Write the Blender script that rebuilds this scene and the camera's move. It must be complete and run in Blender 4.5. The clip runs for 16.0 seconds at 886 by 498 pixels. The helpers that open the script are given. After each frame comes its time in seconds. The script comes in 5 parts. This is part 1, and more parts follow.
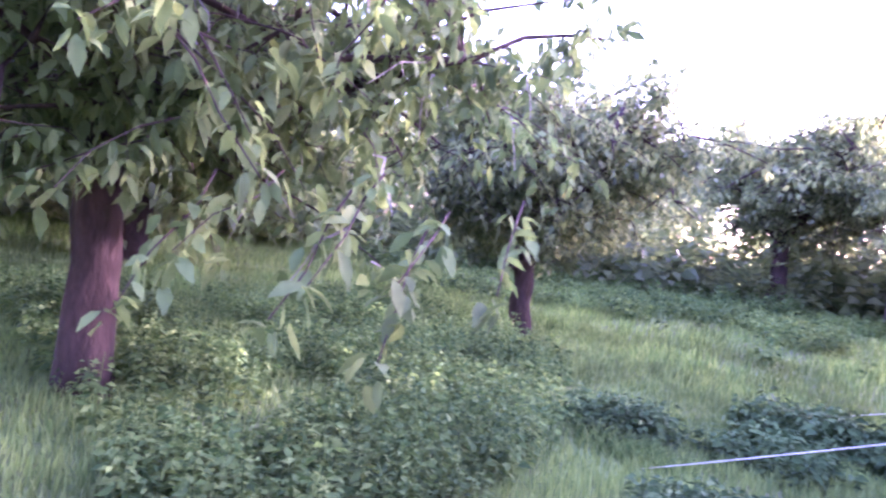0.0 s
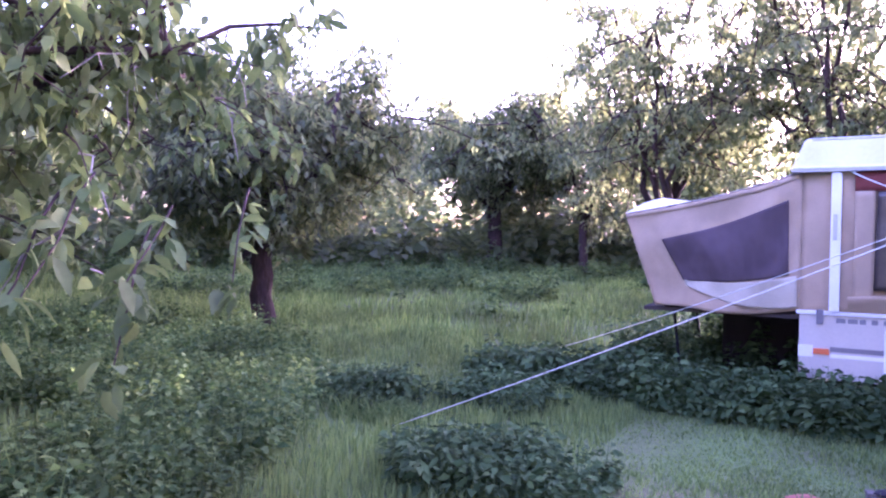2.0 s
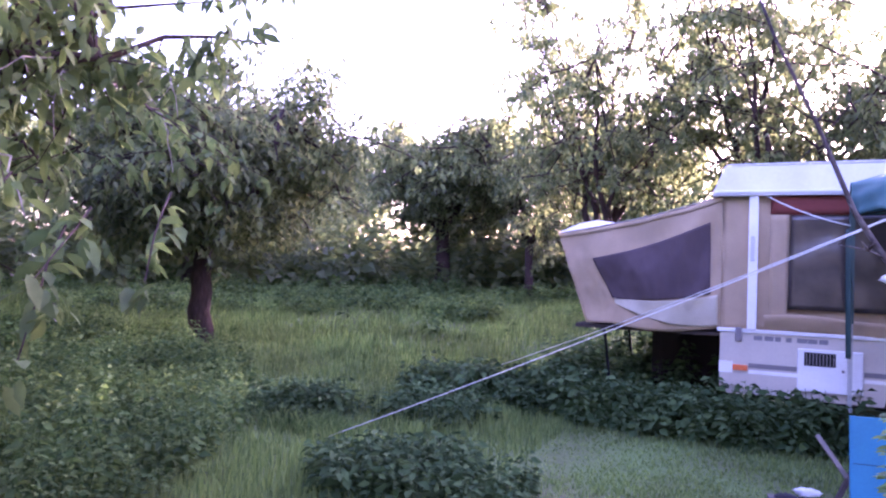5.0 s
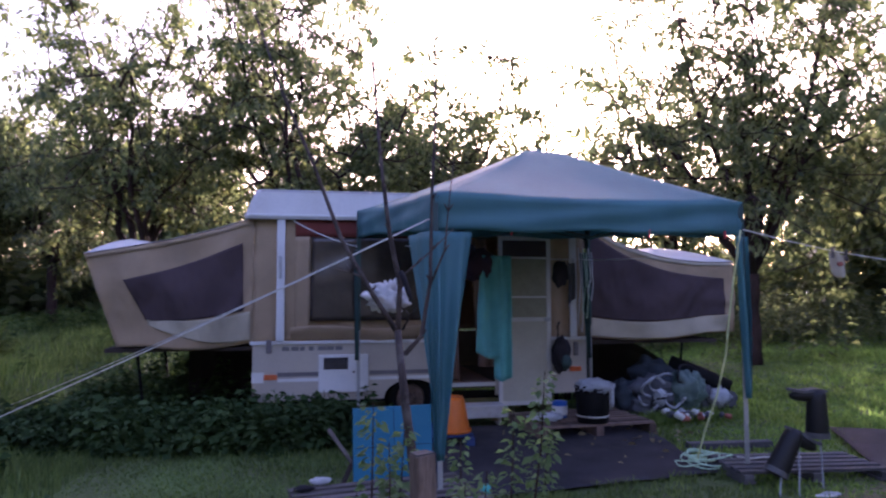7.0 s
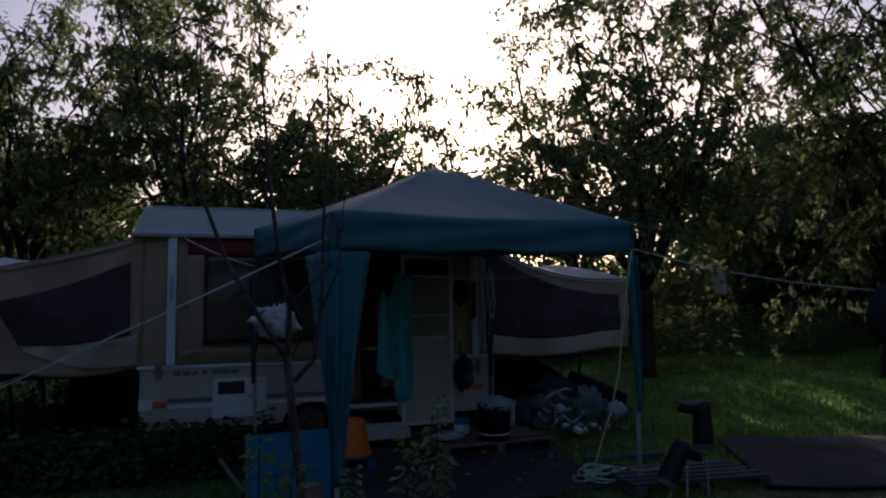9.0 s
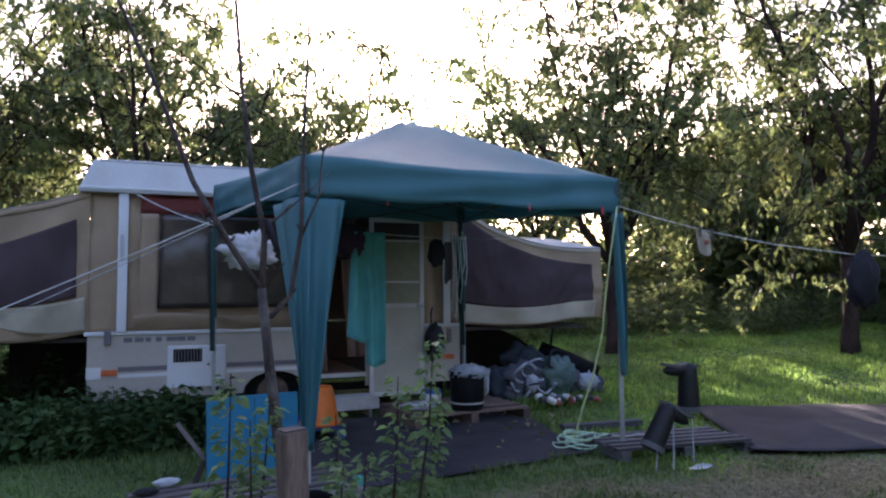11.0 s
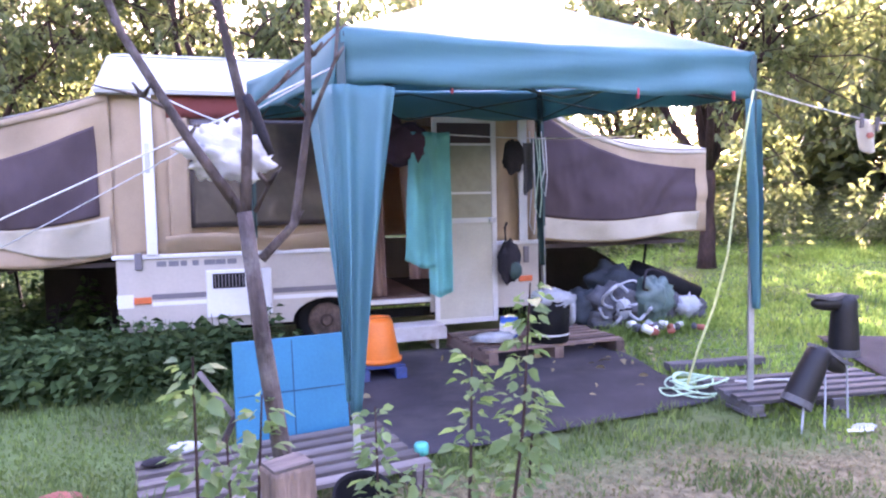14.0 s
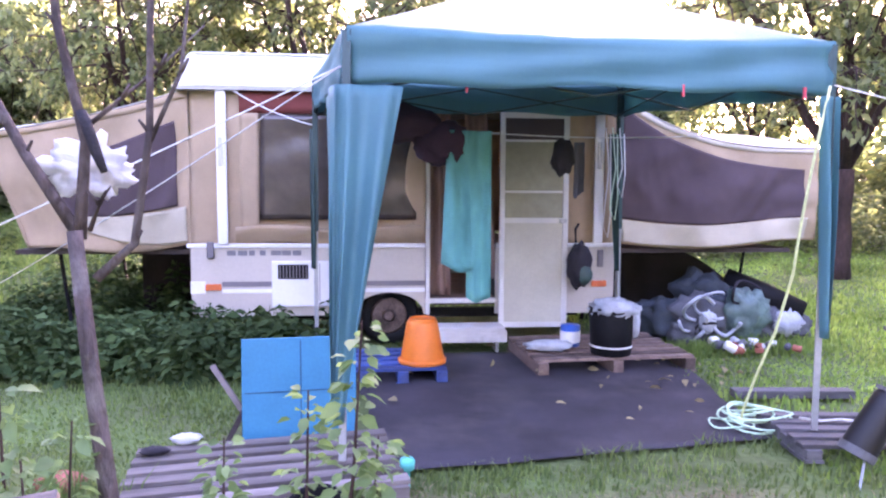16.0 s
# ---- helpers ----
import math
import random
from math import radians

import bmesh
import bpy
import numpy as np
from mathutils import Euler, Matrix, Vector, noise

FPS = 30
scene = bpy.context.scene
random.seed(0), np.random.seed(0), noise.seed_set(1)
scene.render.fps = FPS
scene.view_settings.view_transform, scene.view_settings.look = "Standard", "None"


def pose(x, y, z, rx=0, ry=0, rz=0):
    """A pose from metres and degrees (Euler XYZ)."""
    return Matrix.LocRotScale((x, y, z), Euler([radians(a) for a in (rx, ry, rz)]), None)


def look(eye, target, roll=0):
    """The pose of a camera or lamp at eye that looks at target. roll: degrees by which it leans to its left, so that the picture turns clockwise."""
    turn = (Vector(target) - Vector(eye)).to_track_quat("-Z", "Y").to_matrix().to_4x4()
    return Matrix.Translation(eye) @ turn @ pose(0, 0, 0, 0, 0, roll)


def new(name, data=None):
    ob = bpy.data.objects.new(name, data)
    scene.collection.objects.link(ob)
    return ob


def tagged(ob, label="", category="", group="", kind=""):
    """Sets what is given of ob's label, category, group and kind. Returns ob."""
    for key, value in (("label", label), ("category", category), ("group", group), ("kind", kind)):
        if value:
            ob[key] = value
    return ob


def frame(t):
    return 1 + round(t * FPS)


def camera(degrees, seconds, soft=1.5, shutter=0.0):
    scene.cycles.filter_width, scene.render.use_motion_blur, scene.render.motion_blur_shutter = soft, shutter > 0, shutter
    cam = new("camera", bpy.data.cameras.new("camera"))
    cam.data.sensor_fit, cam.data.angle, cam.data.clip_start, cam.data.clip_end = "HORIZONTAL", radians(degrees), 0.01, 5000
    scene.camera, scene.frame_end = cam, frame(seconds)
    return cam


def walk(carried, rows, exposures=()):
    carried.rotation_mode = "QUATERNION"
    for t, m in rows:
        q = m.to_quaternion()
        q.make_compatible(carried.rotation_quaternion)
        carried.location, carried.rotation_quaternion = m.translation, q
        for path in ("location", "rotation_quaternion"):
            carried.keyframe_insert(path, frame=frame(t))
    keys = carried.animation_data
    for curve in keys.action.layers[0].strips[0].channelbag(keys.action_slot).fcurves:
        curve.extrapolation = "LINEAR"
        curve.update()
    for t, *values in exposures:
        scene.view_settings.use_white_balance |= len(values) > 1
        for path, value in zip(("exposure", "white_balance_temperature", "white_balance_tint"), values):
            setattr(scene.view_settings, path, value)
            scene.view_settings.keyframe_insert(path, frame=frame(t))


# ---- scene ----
cam = camera(65.3, 16.0, soft=2.2, shutter=0.2)
PATH = [
    (0, (0.065, -7.257, 1.579), (-1.473, -5.979, 1.531), 7.6),
    (0.5, (0.278, -7.258, 1.581), (-1.03, -5.745, 1.578), 6.7),
    (1, (0.26, -7.308, 1.593), (-0.889, -5.671, 1.61), 3.7),
    (1.5, (0.225, -7.366, 1.566), (-0.81, -5.655, 1.55), 0.4),
    (2, (0.222, -7.38, 1.538), (-0.743, -5.629, 1.512), 1.0),
    (2.5, (0.266, -7.342, 1.562), (-0.699, -5.59, 1.557), 1.5),
    (3, (0.279, -7.312, 1.569), (-0.684, -5.559, 1.556), 0.7),
    (5.5, (0.446, -7.464, 1.439), (-0.290, -5.607, 1.522), 2.9),
    (6, (0.440, -7.653, 1.465), (0.178, -5.673, 1.581), 1.8),
    (6.5, (0.513, -7.578, 1.471), (0.619, -5.585, 1.607), 0.8),
    (7, (0.557, -7.580, 1.481), (0.950, -5.623, 1.598), -0.1),
    (7.5, (0.607, -7.562, 1.535), (1.197, -5.677, 1.849), -0.9),
    (8, (0.627, -7.578, 1.544), (1.260, -5.716, 1.906), -1.1),
    (8.5, (0.627, -7.559, 1.539), (1.284, -5.689, 1.802), -0.7),
    (9, (0.636, -7.547, 1.513), (1.284, -5.661, 1.674), -0.7),
    (11.5, (0.584, -6.961, 1.255), (1.367, -5.123, 1.357), -0.3),
    (12, (0.571, -6.743, 1.253), (1.321, -4.89, 1.186), -0.8),
    (12.5, (0.611, -6.566, 1.261), (1.366, -4.727, 1.042), -1.3),
    (13, (0.655, -6.424, 1.282), (1.362, -4.566, 1.059), -0.4),
    (13.3, (0.706, -6.319, 1.32), (1.266, -4.405, 1.165), -1.5),
    (13.5, (0.76, -6.24, 1.299), (1.408, -4.359, 1.093), -1.3),
    (14, (0.942, -6.126, 1.312), (1.523, -4.217, 1.178), -1.2),
    (14.5, (1.174, -6.128, 1.317), (1.66, -4.199, 1.112), -0.3),
    (15, (1.344, -6.102, 1.33), (1.766, -4.158, 1.122), 0.9),
    (15.5, (1.556, -6.04, 1.369), (1.75, -4.053, 1.257), -0.1),
    (16, (1.643, -6.09, 1.391), (1.827, -4.105, 1.226), 0.3),
]
EXPOSURES = [(0.0, 4.75, 5150, 86), (1.5, 4.05, 5150, 84), (3.0, 3.88, 5200, 83), (5.5, 3.4, 5330, 77), (6.2, 2.85, 5350, 63), (7.0, 2.0, 5500, 56), (7.5, 1.2, 5550, 44), (8.0, 0.35, 5600, 36), (8.5, -0.9, 5300, 29), (9.0, -0.75, 5250, 29), (9.2, 0.0, 5300, 30), (11.3, 2.4, 5700, 36), (12.0, 3.6, 5800, 48), (12.5, 4.12, 5800, 52), (14.0, 4.4, 6050, 58), (16.0, 4.45, 6150, 60)]
walk(cam, [(t, look(eye, target, roll)) for t, eye, target, roll in PATH], EXPOSURES)

# ---- light ----
SUN_WAY = Vector((0.39, 1.0, 0.228)).normalized()
world = bpy.data.worlds.new("evening_sky")
scene.world = world
world.use_nodes = True
wn = world.node_tree.nodes
sky = wn.new("ShaderNodeTexSky")
sky.sky_type = "NISHITA"
sky.sun_disc = False
sky.sun_elevation = math.asin(SUN_WAY.z)
sky.sun_rotation = math.atan2(SUN_WAY.x, SUN_WAY.y)
sky.dust_density = 4.0
sky.ozone_density = 0.5
world.node_tree.links.new(sky.outputs[0], wn["Background"].inputs[0])
wn["Background"].inputs[1].default_value = 0.15
sun_data = bpy.data.lights.new("sun", "SUN")
sun_data.energy = 4.5
sun_data.angle = radians(0.6)
sun_data.color = (1.0, 0.86, 0.62)
sun = new("sun", sun_data)
sun.matrix_world = look(SUN_WAY * 50, (0, 0, 0))


# ---- mesh helpers ----
class Geo:
    """Collects vertices and faces of one mesh."""

    def __init__(self):
        self.v, self.f = [], []

    def add(self, verts, faces):
        o = len(self.v)
        self.v.extend(tuple(p) for p in verts)
        self.f.extend(tuple(i + o for i in f) for f in faces)
        return self

    def tube(self, pts, radii, sides=6, cap=True):
        pts = [Vector(p) for p in pts]
        n = len(pts)
        if not hasattr(radii, "__len__"):
            radii = [radii] * n
        vs, fs = [], []
        up = Vector((0.13, 0.31, 0.94))
        for i, p in enumerate(pts):
            d = (pts[min(i + 1, n - 1)] - pts[max(i - 1, 0)])
            d = d.normalized() if d.length > 1e-9 else Vector((0, 0, 1))
            a = d.cross(up)
            if a.length < 0.05:
                a = d.cross(Vector((1, 0, 0)))
            a.normalize()
            b = d.cross(a)
            for k in range(sides):
                w = 2 * math.pi * k / sides
                vs.append(p + (a * math.cos(w) + b * math.sin(w)) * radii[i])
        for i in range(n - 1):
            for k in range(sides):
                k2 = (k + 1) % sides
                fs.append((i * sides + k, i * sides + k2, (i + 1) * sides + k2, (i + 1) * sides + k))
        if cap:
            fs.append(tuple(range(sides - 1, -1, -1)))
            fs.append(tuple((n - 1) * sides + k for k in range(sides)))
        return self.add(vs, fs)

    def box(self, lo, hi, m=None, bevel=0.0):
        x0, y0, z0 = lo
        x1, y1, z1 = hi
        if bevel <= 0:
            vs = [(x, y, z) for z in (z0, z1) for y in (y0, y1) for x in (x0, x1)]
            fs = [(0, 2, 3, 1), (4, 5, 7, 6), (0, 1, 5, 4), (2, 6, 7, 3), (0, 4, 6, 2), (1, 3, 7, 5)]
        else:
            bm = bmesh.new()
            bmesh.ops.create_cube(bm, size=1)
            for w in bm.verts:
                w.co = Vector(((x0 + x1) / 2 + w.co.x * (x1 - x0), (y0 + y1) / 2 + w.co.y * (y1 - y0), (z0 + z1) / 2 + w.co.z * (z1 - z0)))
            bmesh.ops.bevel(bm, geom=bm.edges[:], offset=bevel, segments=2, affect="EDGES", profile=0.6)
            bm.verts.index_update()
            vs = [tuple(w.co) for w in bm.verts]
            fs = [tuple(w.index for w in f.verts) for f in bm.faces]
            bm.free()
        if m is not None:
            vs = [m @ Vector(p) for p in vs]
        return self.add(vs, fs)

    def grid(self, fn, nu, nv, thick=None):
        """A sheet fn(u, v) with u, v in 0..1; thick: an offset that gives it a back and edges."""
        vs = [Vector(fn(i / nu, j / nv)) for j in range(nv + 1) for i in range(nu + 1)]
        fs = [(j * (nu + 1) + i, j * (nu + 1) + i + 1, (j + 1) * (nu + 1) + i + 1, (j + 1) * (nu + 1) + i) for j in range(nv) for i in range(nu)]
        if thick is not None:
            n = len(vs)
            t = Vector(thick)
            vs = vs + [p + t for p in vs]
            back = [tuple(k + n for k in reversed(f)) for f in fs]
            rim = [i for i in range(nu + 1)] + [j * (nu + 1) + nu for j in range(1, nv + 1)] + [nv * (nu + 1) + i for i in range(nu - 1, -1, -1)] + [j * (nu + 1) for j in range(nv - 1, 0, -1)]
            sides = [(rim[k], rim[k - 1], rim[k - 1] + n, rim[k] + n) for k in range(len(rim))]
            fs = fs + back + sides
        return self.add(vs, fs)

    def lathe(self, prof, n=24, m=None):
        """prof: (radius, height) pairs, turned about z."""
        vs = [Vector((r * math.cos(2 * math.pi * k / n), r * math.sin(2 * math.pi * k / n), z)) for r, z in prof for k in range(n)]
        if m is not None:
            vs = [m @ p for p in vs]
        fs = [(i * n + k, i * n + (k + 1) % n, (i + 1) * n + (k + 1) % n, (i + 1) * n + k) for i in range(len(prof) - 1) for k in range(n)]
        return self.add(vs, fs)

    def poly(self, outline, y0, y1):
        """A prism over an outline of (x, z), from y0 to y1."""
        n = len(outline)
        vs = [(x, y0, z) for x, z in outline] + [(x, y1, z) for x, z in outline]
        fs = [tuple(range(n)), tuple(range(2 * n - 1, n - 1, -1))] + [(i, i + n, (i + 1) % n + n, (i + 1) % n) for i in range(n)]
        return self.add(vs, fs)

    def mesh(self, name, smooth=False):
        me = bpy.data.meshes.new(name)
        me.from_pydata(self.v, [], self.f)
        if smooth:
            me.polygons.foreach_set("use_smooth", [True] * len(me.polygons))
        me.update()
        return me


def part(name, geo, material, parent=None, label="", smooth=False):
    me = geo.mesh(name, smooth)
    me.materials.append(material)
    ob = new(name, me)
    if parent is not None:
        ob.parent = parent
    if label:
        tagged(ob, label)
    return ob


def thing(name, label, category, place=(0, 0, 0), group="", kind=""):
    ob = new(name)
    ob.location = place
    return tagged(ob, label, category, group, kind)


def single(name, geo, material, label, category, group="", kind="", smooth=False):
    return tagged(part(name, geo, material, None, "", smooth), label, category, group, kind)


def arrays_mesh(name, verts, faces):
    """A mesh straight from numpy arrays; faces all have the same number of corners."""
    me = bpy.data.meshes.new(name)
    n, k = faces.shape
    me.vertices.add(len(verts))
    me.vertices.foreach_set("co", verts.astype(np.float32).ravel())
    me.loops.add(n * k)
    me.loops.foreach_set("vertex_index", faces.astype(np.int32).ravel())
    me.polygons.add(n)
    me.polygons.foreach_set("loop_start", np.arange(0, n * k, k, dtype=np.int32))
    me.update(calc_edges=True)
    return me


# ---- materials ----
def material(name, colour, rough=0.7, metal=0.0, vary=0.25, scale=6.0, fine=60.0, bump=0.15, colour2=None, island=0.0, through_light=0.0, spec=0.4, alpha=1.0, stain=None, stretch=(1, 1, 1), bright=1.0, piece=0.0):
    m = bpy.data.materials.new(name)
    m.use_nodes = True
    nt = m.node_tree
    N, L = nt.nodes, nt.links
    b = N["Principled BSDF"]
    out = N["Material Output"]
    b.inputs["Roughness"].default_value = rough
    b.inputs["Metallic"].default_value = metal
    b.inputs["Specular IOR Level"].default_value = spec
    co = N.new("ShaderNodeTexCoord")
    mp = N.new("ShaderNodeMapping")
    mp.inputs["Scale"].default_value = stretch
    L.new(co.outputs["Object"], mp.inputs["Vector"])
    n1 = N.new("ShaderNodeTexNoise")
    n1.inputs["Scale"].default_value = scale
    n1.inputs["Detail"].default_value = 5
    n2 = N.new("ShaderNodeTexNoise")
    n2.inputs["Scale"].default_value = fine
    n2.inputs["Detail"].default_value = 3
    L.new(mp.outputs[0], n1.inputs["Vector"])
    L.new(mp.outputs[0], n2.inputs["Vector"])
    mix = N.new("ShaderNodeMix")
    mix.data_type = "RGBA"
    c2 = colour2 or tuple(c * (1 - vary) for c in colour)
    c1 = colour if colour2 else tuple(min(1, c * (1 + vary * 0.6)) for c in colour)
    mix.inputs["A"].default_value = (*c1, 1)
    mix.inputs["B"].default_value = (*c2, 1)
    ramp = N.new("ShaderNodeMapRange")
    ramp.inputs["From Min"].default_value = 0.32
    ramp.inputs["From Max"].default_value = 0.68
    L.new(n1.outputs["Fac"], ramp.inputs["Value"])
    L.new(ramp.outputs[0], mix.inputs["Factor"])
    last = mix.outputs["Result"]
    if vary > 0:
        m2 = N.new("ShaderNodeMix")
        m2.data_type = "RGBA"
        m2.blend_type = "MULTIPLY"
        m2.inputs["Factor"].default_value = min(1, vary * 1.5)
        L.new(last, m2.inputs["A"])
        r2 = N.new("ShaderNodeMapRange")
        r2.inputs["From Min"].default_value = 0.3
        r2.inputs["From Max"].default_value = 0.7
        r2.inputs["To Min"].default_value = 0.6
        r2.inputs["To Max"].default_value = 1.15
        L.new(n2.outputs["Fac"], r2.inputs["Value"])
        L.new(r2.outputs[0], m2.inputs["B"])
        last = m2.outputs["Result"]
    if stain is not None:
        n3 = N.new("ShaderNodeTexNoise")
        n3.inputs["Scale"].default_value = scale * 0.45
        n3.inputs["Detail"].default_value = 8
        n3.inputs["Roughness"].default_value = 0.7
        L.new(co.outputs["Object"], n3.inputs["Vector"])
        r3 = N.new("ShaderNodeMapRange")
        r3.inputs["From Min"].default_value = 0.52
        r3.inputs["From Max"].default_value = 0.72
        r3.inputs["To Max"].default_value = 0.7
        L.new(n3.outputs["Fac"], r3.inputs["Value"])
        m3 = N.new("ShaderNodeMix")
        m3.data_type = "RGBA"
        m3.inputs["B"].default_value = (*stain, 1)
        L.new(r3.outputs[0], m3.inputs["Factor"])
        L.new(last, m3.inputs["A"])
        last = m3.outputs["Result"]
    if island > 0:
        g = N.new("ShaderNodeNewGeometry")
        hsv = N.new("ShaderNodeHueSaturation")
        rv = N.new("ShaderNodeMapRange")
        rv.inputs["To Min"].default_value = 1 - island
        rv.inputs["To Max"].default_value = 1 + island
        L.new(g.outputs["Random Per Island"], rv.inputs["Value"])
        L.new(rv.outputs[0], hsv.inputs["Value"])
        rh = N.new("ShaderNodeMapRange")
        rh.inputs["To Min"].default_value = 0.5 + island * 0.06
        rh.inputs["To Max"].default_value = 0.5 - island * 0.05
        L.new(g.outputs["Random Per Island"], rh.inputs["Value"])
        L.new(rh.outputs[0], hsv.inputs["Hue"])
        L.new(last, hsv.inputs["Color"])
        last = hsv.outputs["Color"]
    if piece > 0:
        oi = N.new("ShaderNodeObjectInfo")
        hp = N.new("ShaderNodeHueSaturation")
        rp = N.new("ShaderNodeMapRange")
        rp.inputs["To Min"].default_value = 1 - piece
        rp.inputs["To Max"].default_value = 1 + piece
        L.new(oi.outputs["Random"], rp.inputs["Value"])
        L.new(rp.outputs[0], hp.inputs["Value"])
        L.new(last, hp.inputs["Color"])
        last = hp.outputs["Color"]
    L.new(last, b.inputs["Base Color"])
    if bump > 0:
        bp = N.new("ShaderNodeBump")
        bp.inputs["Strength"].default_value = bump
        bp.inputs["Distance"].default_value = 0.02
        L.new(n2.outputs["Fac"], bp.inputs["Height"])
        L.new(bp.outputs[0], b.inputs["Normal"])
    if alpha < 1:
        b.inputs["Alpha"].default_value = alpha
    if through_light > 0:
        tr = N.new("ShaderNodeBsdfTranslucent")
        if bright > 1:
            gain = N.new("ShaderNodeMix")
            gain.data_type = "RGBA"
            gain.blend_type = "MULTIPLY"
            gain.inputs["Factor"].default_value = 1
            gain.inputs["B"].default_value = (bright, bright, bright * 0.8, 1)
            L.new(last, gain.inputs["A"])
            L.new(gain.outputs["Result"], tr.inputs["Color"])
        else:
            L.new(last, tr.inputs["Color"])
        ms = N.new("ShaderNodeMixShader")
        ms.inputs[0].default_value = through_light
        L.new(b.outputs[0], ms.inputs[1])
        L.new(tr.outputs[0], ms.inputs[2])
        L.new(ms.outputs[0], out.inputs["Surface"])
    return m


M_BARK = material("bark", (0.055, 0.031, 0.026), 0.95, scale=5, fine=26, bump=1.0, vary=0.55, stretch=(1, 1, 0.35))
M_TWIG = material("lichen_twig", (0.34, 0.3, 0.28), 0.9, scale=20, fine=90, bump=0.3, vary=0.3)
M_BARK_SAP = material("sapling_bark", (0.1, 0.075, 0.07), 0.85, scale=14, fine=50, bump=0.9, vary=0.5, stretch=(1, 1, 0.4), stain=(0.2, 0.18, 0.16))
M_LEAF = material("cherry_leaf", (0.135, 0.165, 0.07), 0.5, scale=0.8, fine=5, bump=0, vary=0.3, island=0.45, through_light=0.52, bright=1.75)
M_LEAF_NEAR = material("near_cherry_leaf", (0.135, 0.19, 0.068), 0.65, scale=1.1, fine=20, bump=0.1, vary=0.3, island=0.32, through_light=0.42, spec=0.2, bright=1.5)
M_LEAF_FAR = material("far_leaf", (0.13, 0.165, 0.07), 0.55, scale=0.4, fine=3, bump=0, vary=0.3, island=0.4, through_light=0.45, bright=2.2)
M_HERB = material("nettle_leaf", (0.1, 0.165, 0.052), 0.75, spec=0.15, scale=1.2, fine=20, bump=0, vary=0.4, island=0.5, through_light=0.35, bright=1.6)
M_BRAMBLE = material("bramble_leaf", (0.07, 0.125, 0.045), 0.75, spec=0.12, scale=1.2, fine=20, bump=0, vary=0.3, island=0.35, through_light=0.25)
M_SHOOT = material("young_leaf", (0.14, 0.215, 0.085), 0.5, scale=2, fine=30, bump=0, vary=0.25, island=0.3, through_light=0.4, bright=2.2)
M_GRASS = material("meadow_grass", (0.135, 0.2, 0.062), 0.6, scale=0.7, fine=4, bump=0, vary=0.35, island=0.35, through_light=0.35, bright=2.2)
M_LAWN = material("lawn_grass", (0.2, 0.31, 0.075), 0.6, scale=0.7, fine=4, bump=0, vary=0.35, island=0.3, through_light=0.4, bright=2.2)
M_MEADOW = material("tall_meadow_grass", (0.13, 0.205, 0.058), 0.7, scale=0.5, fine=4, bump=0, vary=0.45, island=0.35, through_light=0.35, bright=2.0)
M_STRAW = material("dry_grass", (0.3, 0.25, 0.13), 0.8, scale=1.5, fine=8, bump=0, vary=0.35, island=0.35, through_light=0.2)
M_BODY = material("cream_trailer_skin", (0.54, 0.485, 0.41), 0.5, scale=2.5, fine=35, bump=0.03, vary=0.08, stain=(0.46, 0.41, 0.34))
M_WHITE = material("white_plastic", (0.78, 0.78, 0.77), 0.4, scale=3, fine=40, bump=0.02, vary=0.06, stain=(0.62, 0.6, 0.56))
M_ROOF = material("white_roof_shell", (0.6, 0.585, 0.555), 0.6, scale=2, fine=30, bump=0.03, vary=0.08, stain=(0.5, 0.47, 0.42))
M_CANVAS = material("tan_canvas", (0.49, 0.355, 0.225), 0.9, scale=2.2, fine=160, bump=0.25, vary=0.16, stain=(0.36, 0.27, 0.19), through_light=0.12)
M_FLAP = material("pale_canvas", (0.56, 0.49, 0.36), 0.9, scale=2.2, fine=160, bump=0.25, vary=0.14, stain=(0.44, 0.39, 0.29), through_light=0.12)
M_SCREEN = material("grey_screen", (0.098, 0.07, 0.074), 0.9, scale=1.6, fine=220, bump=0.15, vary=0.18, spec=0.08)
M_VINYL = material("clear_vinyl", (0.075, 0.058, 0.052), 0.2, scale=2.2, fine=9, bump=0.12, vary=0.35, spec=0.6)
M_RED = material("dark_red_canvas", (0.2, 0.045, 0.035), 0.85, scale=3, fine=160, bump=0.2, vary=0.2)
M_STRIPE = material("grey_stripe", (0.2, 0.18, 0.19), 0.5, scale=6, fine=60, bump=0, vary=0.12)
M_ORANGE_REFL = material("orange_reflector", (0.75, 0.17, 0.06), 0.25, scale=20, fine=120, bump=0.1, vary=0.15)
M_TEAL = material("teal_canopy_cloth", (0.1, 0.285, 0.315), 0.42, scale=1.6, fine=200, bump=0.12, vary=0.12, through_light=0.4)
M_STEEL = material("painted_steel", (0.52, 0.52, 0.53), 0.45, metal=0.6, scale=8, fine=60, bump=0.05, vary=0.15)
M_DARK_GREEN = material("dark_green_steel_and_cloth", (0.03, 0.07, 0.065), 0.5, scale=8, fine=60, bump=0.05, vary=0.2)
M_BLACK = material("black_rubber", (0.008, 0.008, 0.009), 0.6, scale=6, fine=60, bump=0.1, vary=0.3, spec=0.15)
M_INSIDE = material("dark_interior", (0.06, 0.045, 0.04), 0.9, scale=3, fine=40, bump=0.1, vary=0.3)
M_CURTAIN = material("rose_brown_curtain", (0.3, 0.19, 0.15), 0.9, scale=3, fine=80, bump=0.2, vary=0.2)
M_ROPE = material("white_rope", (0.7, 0.7, 0.66), 0.8, scale=40, fine=300, bump=0.3, vary=0.15)
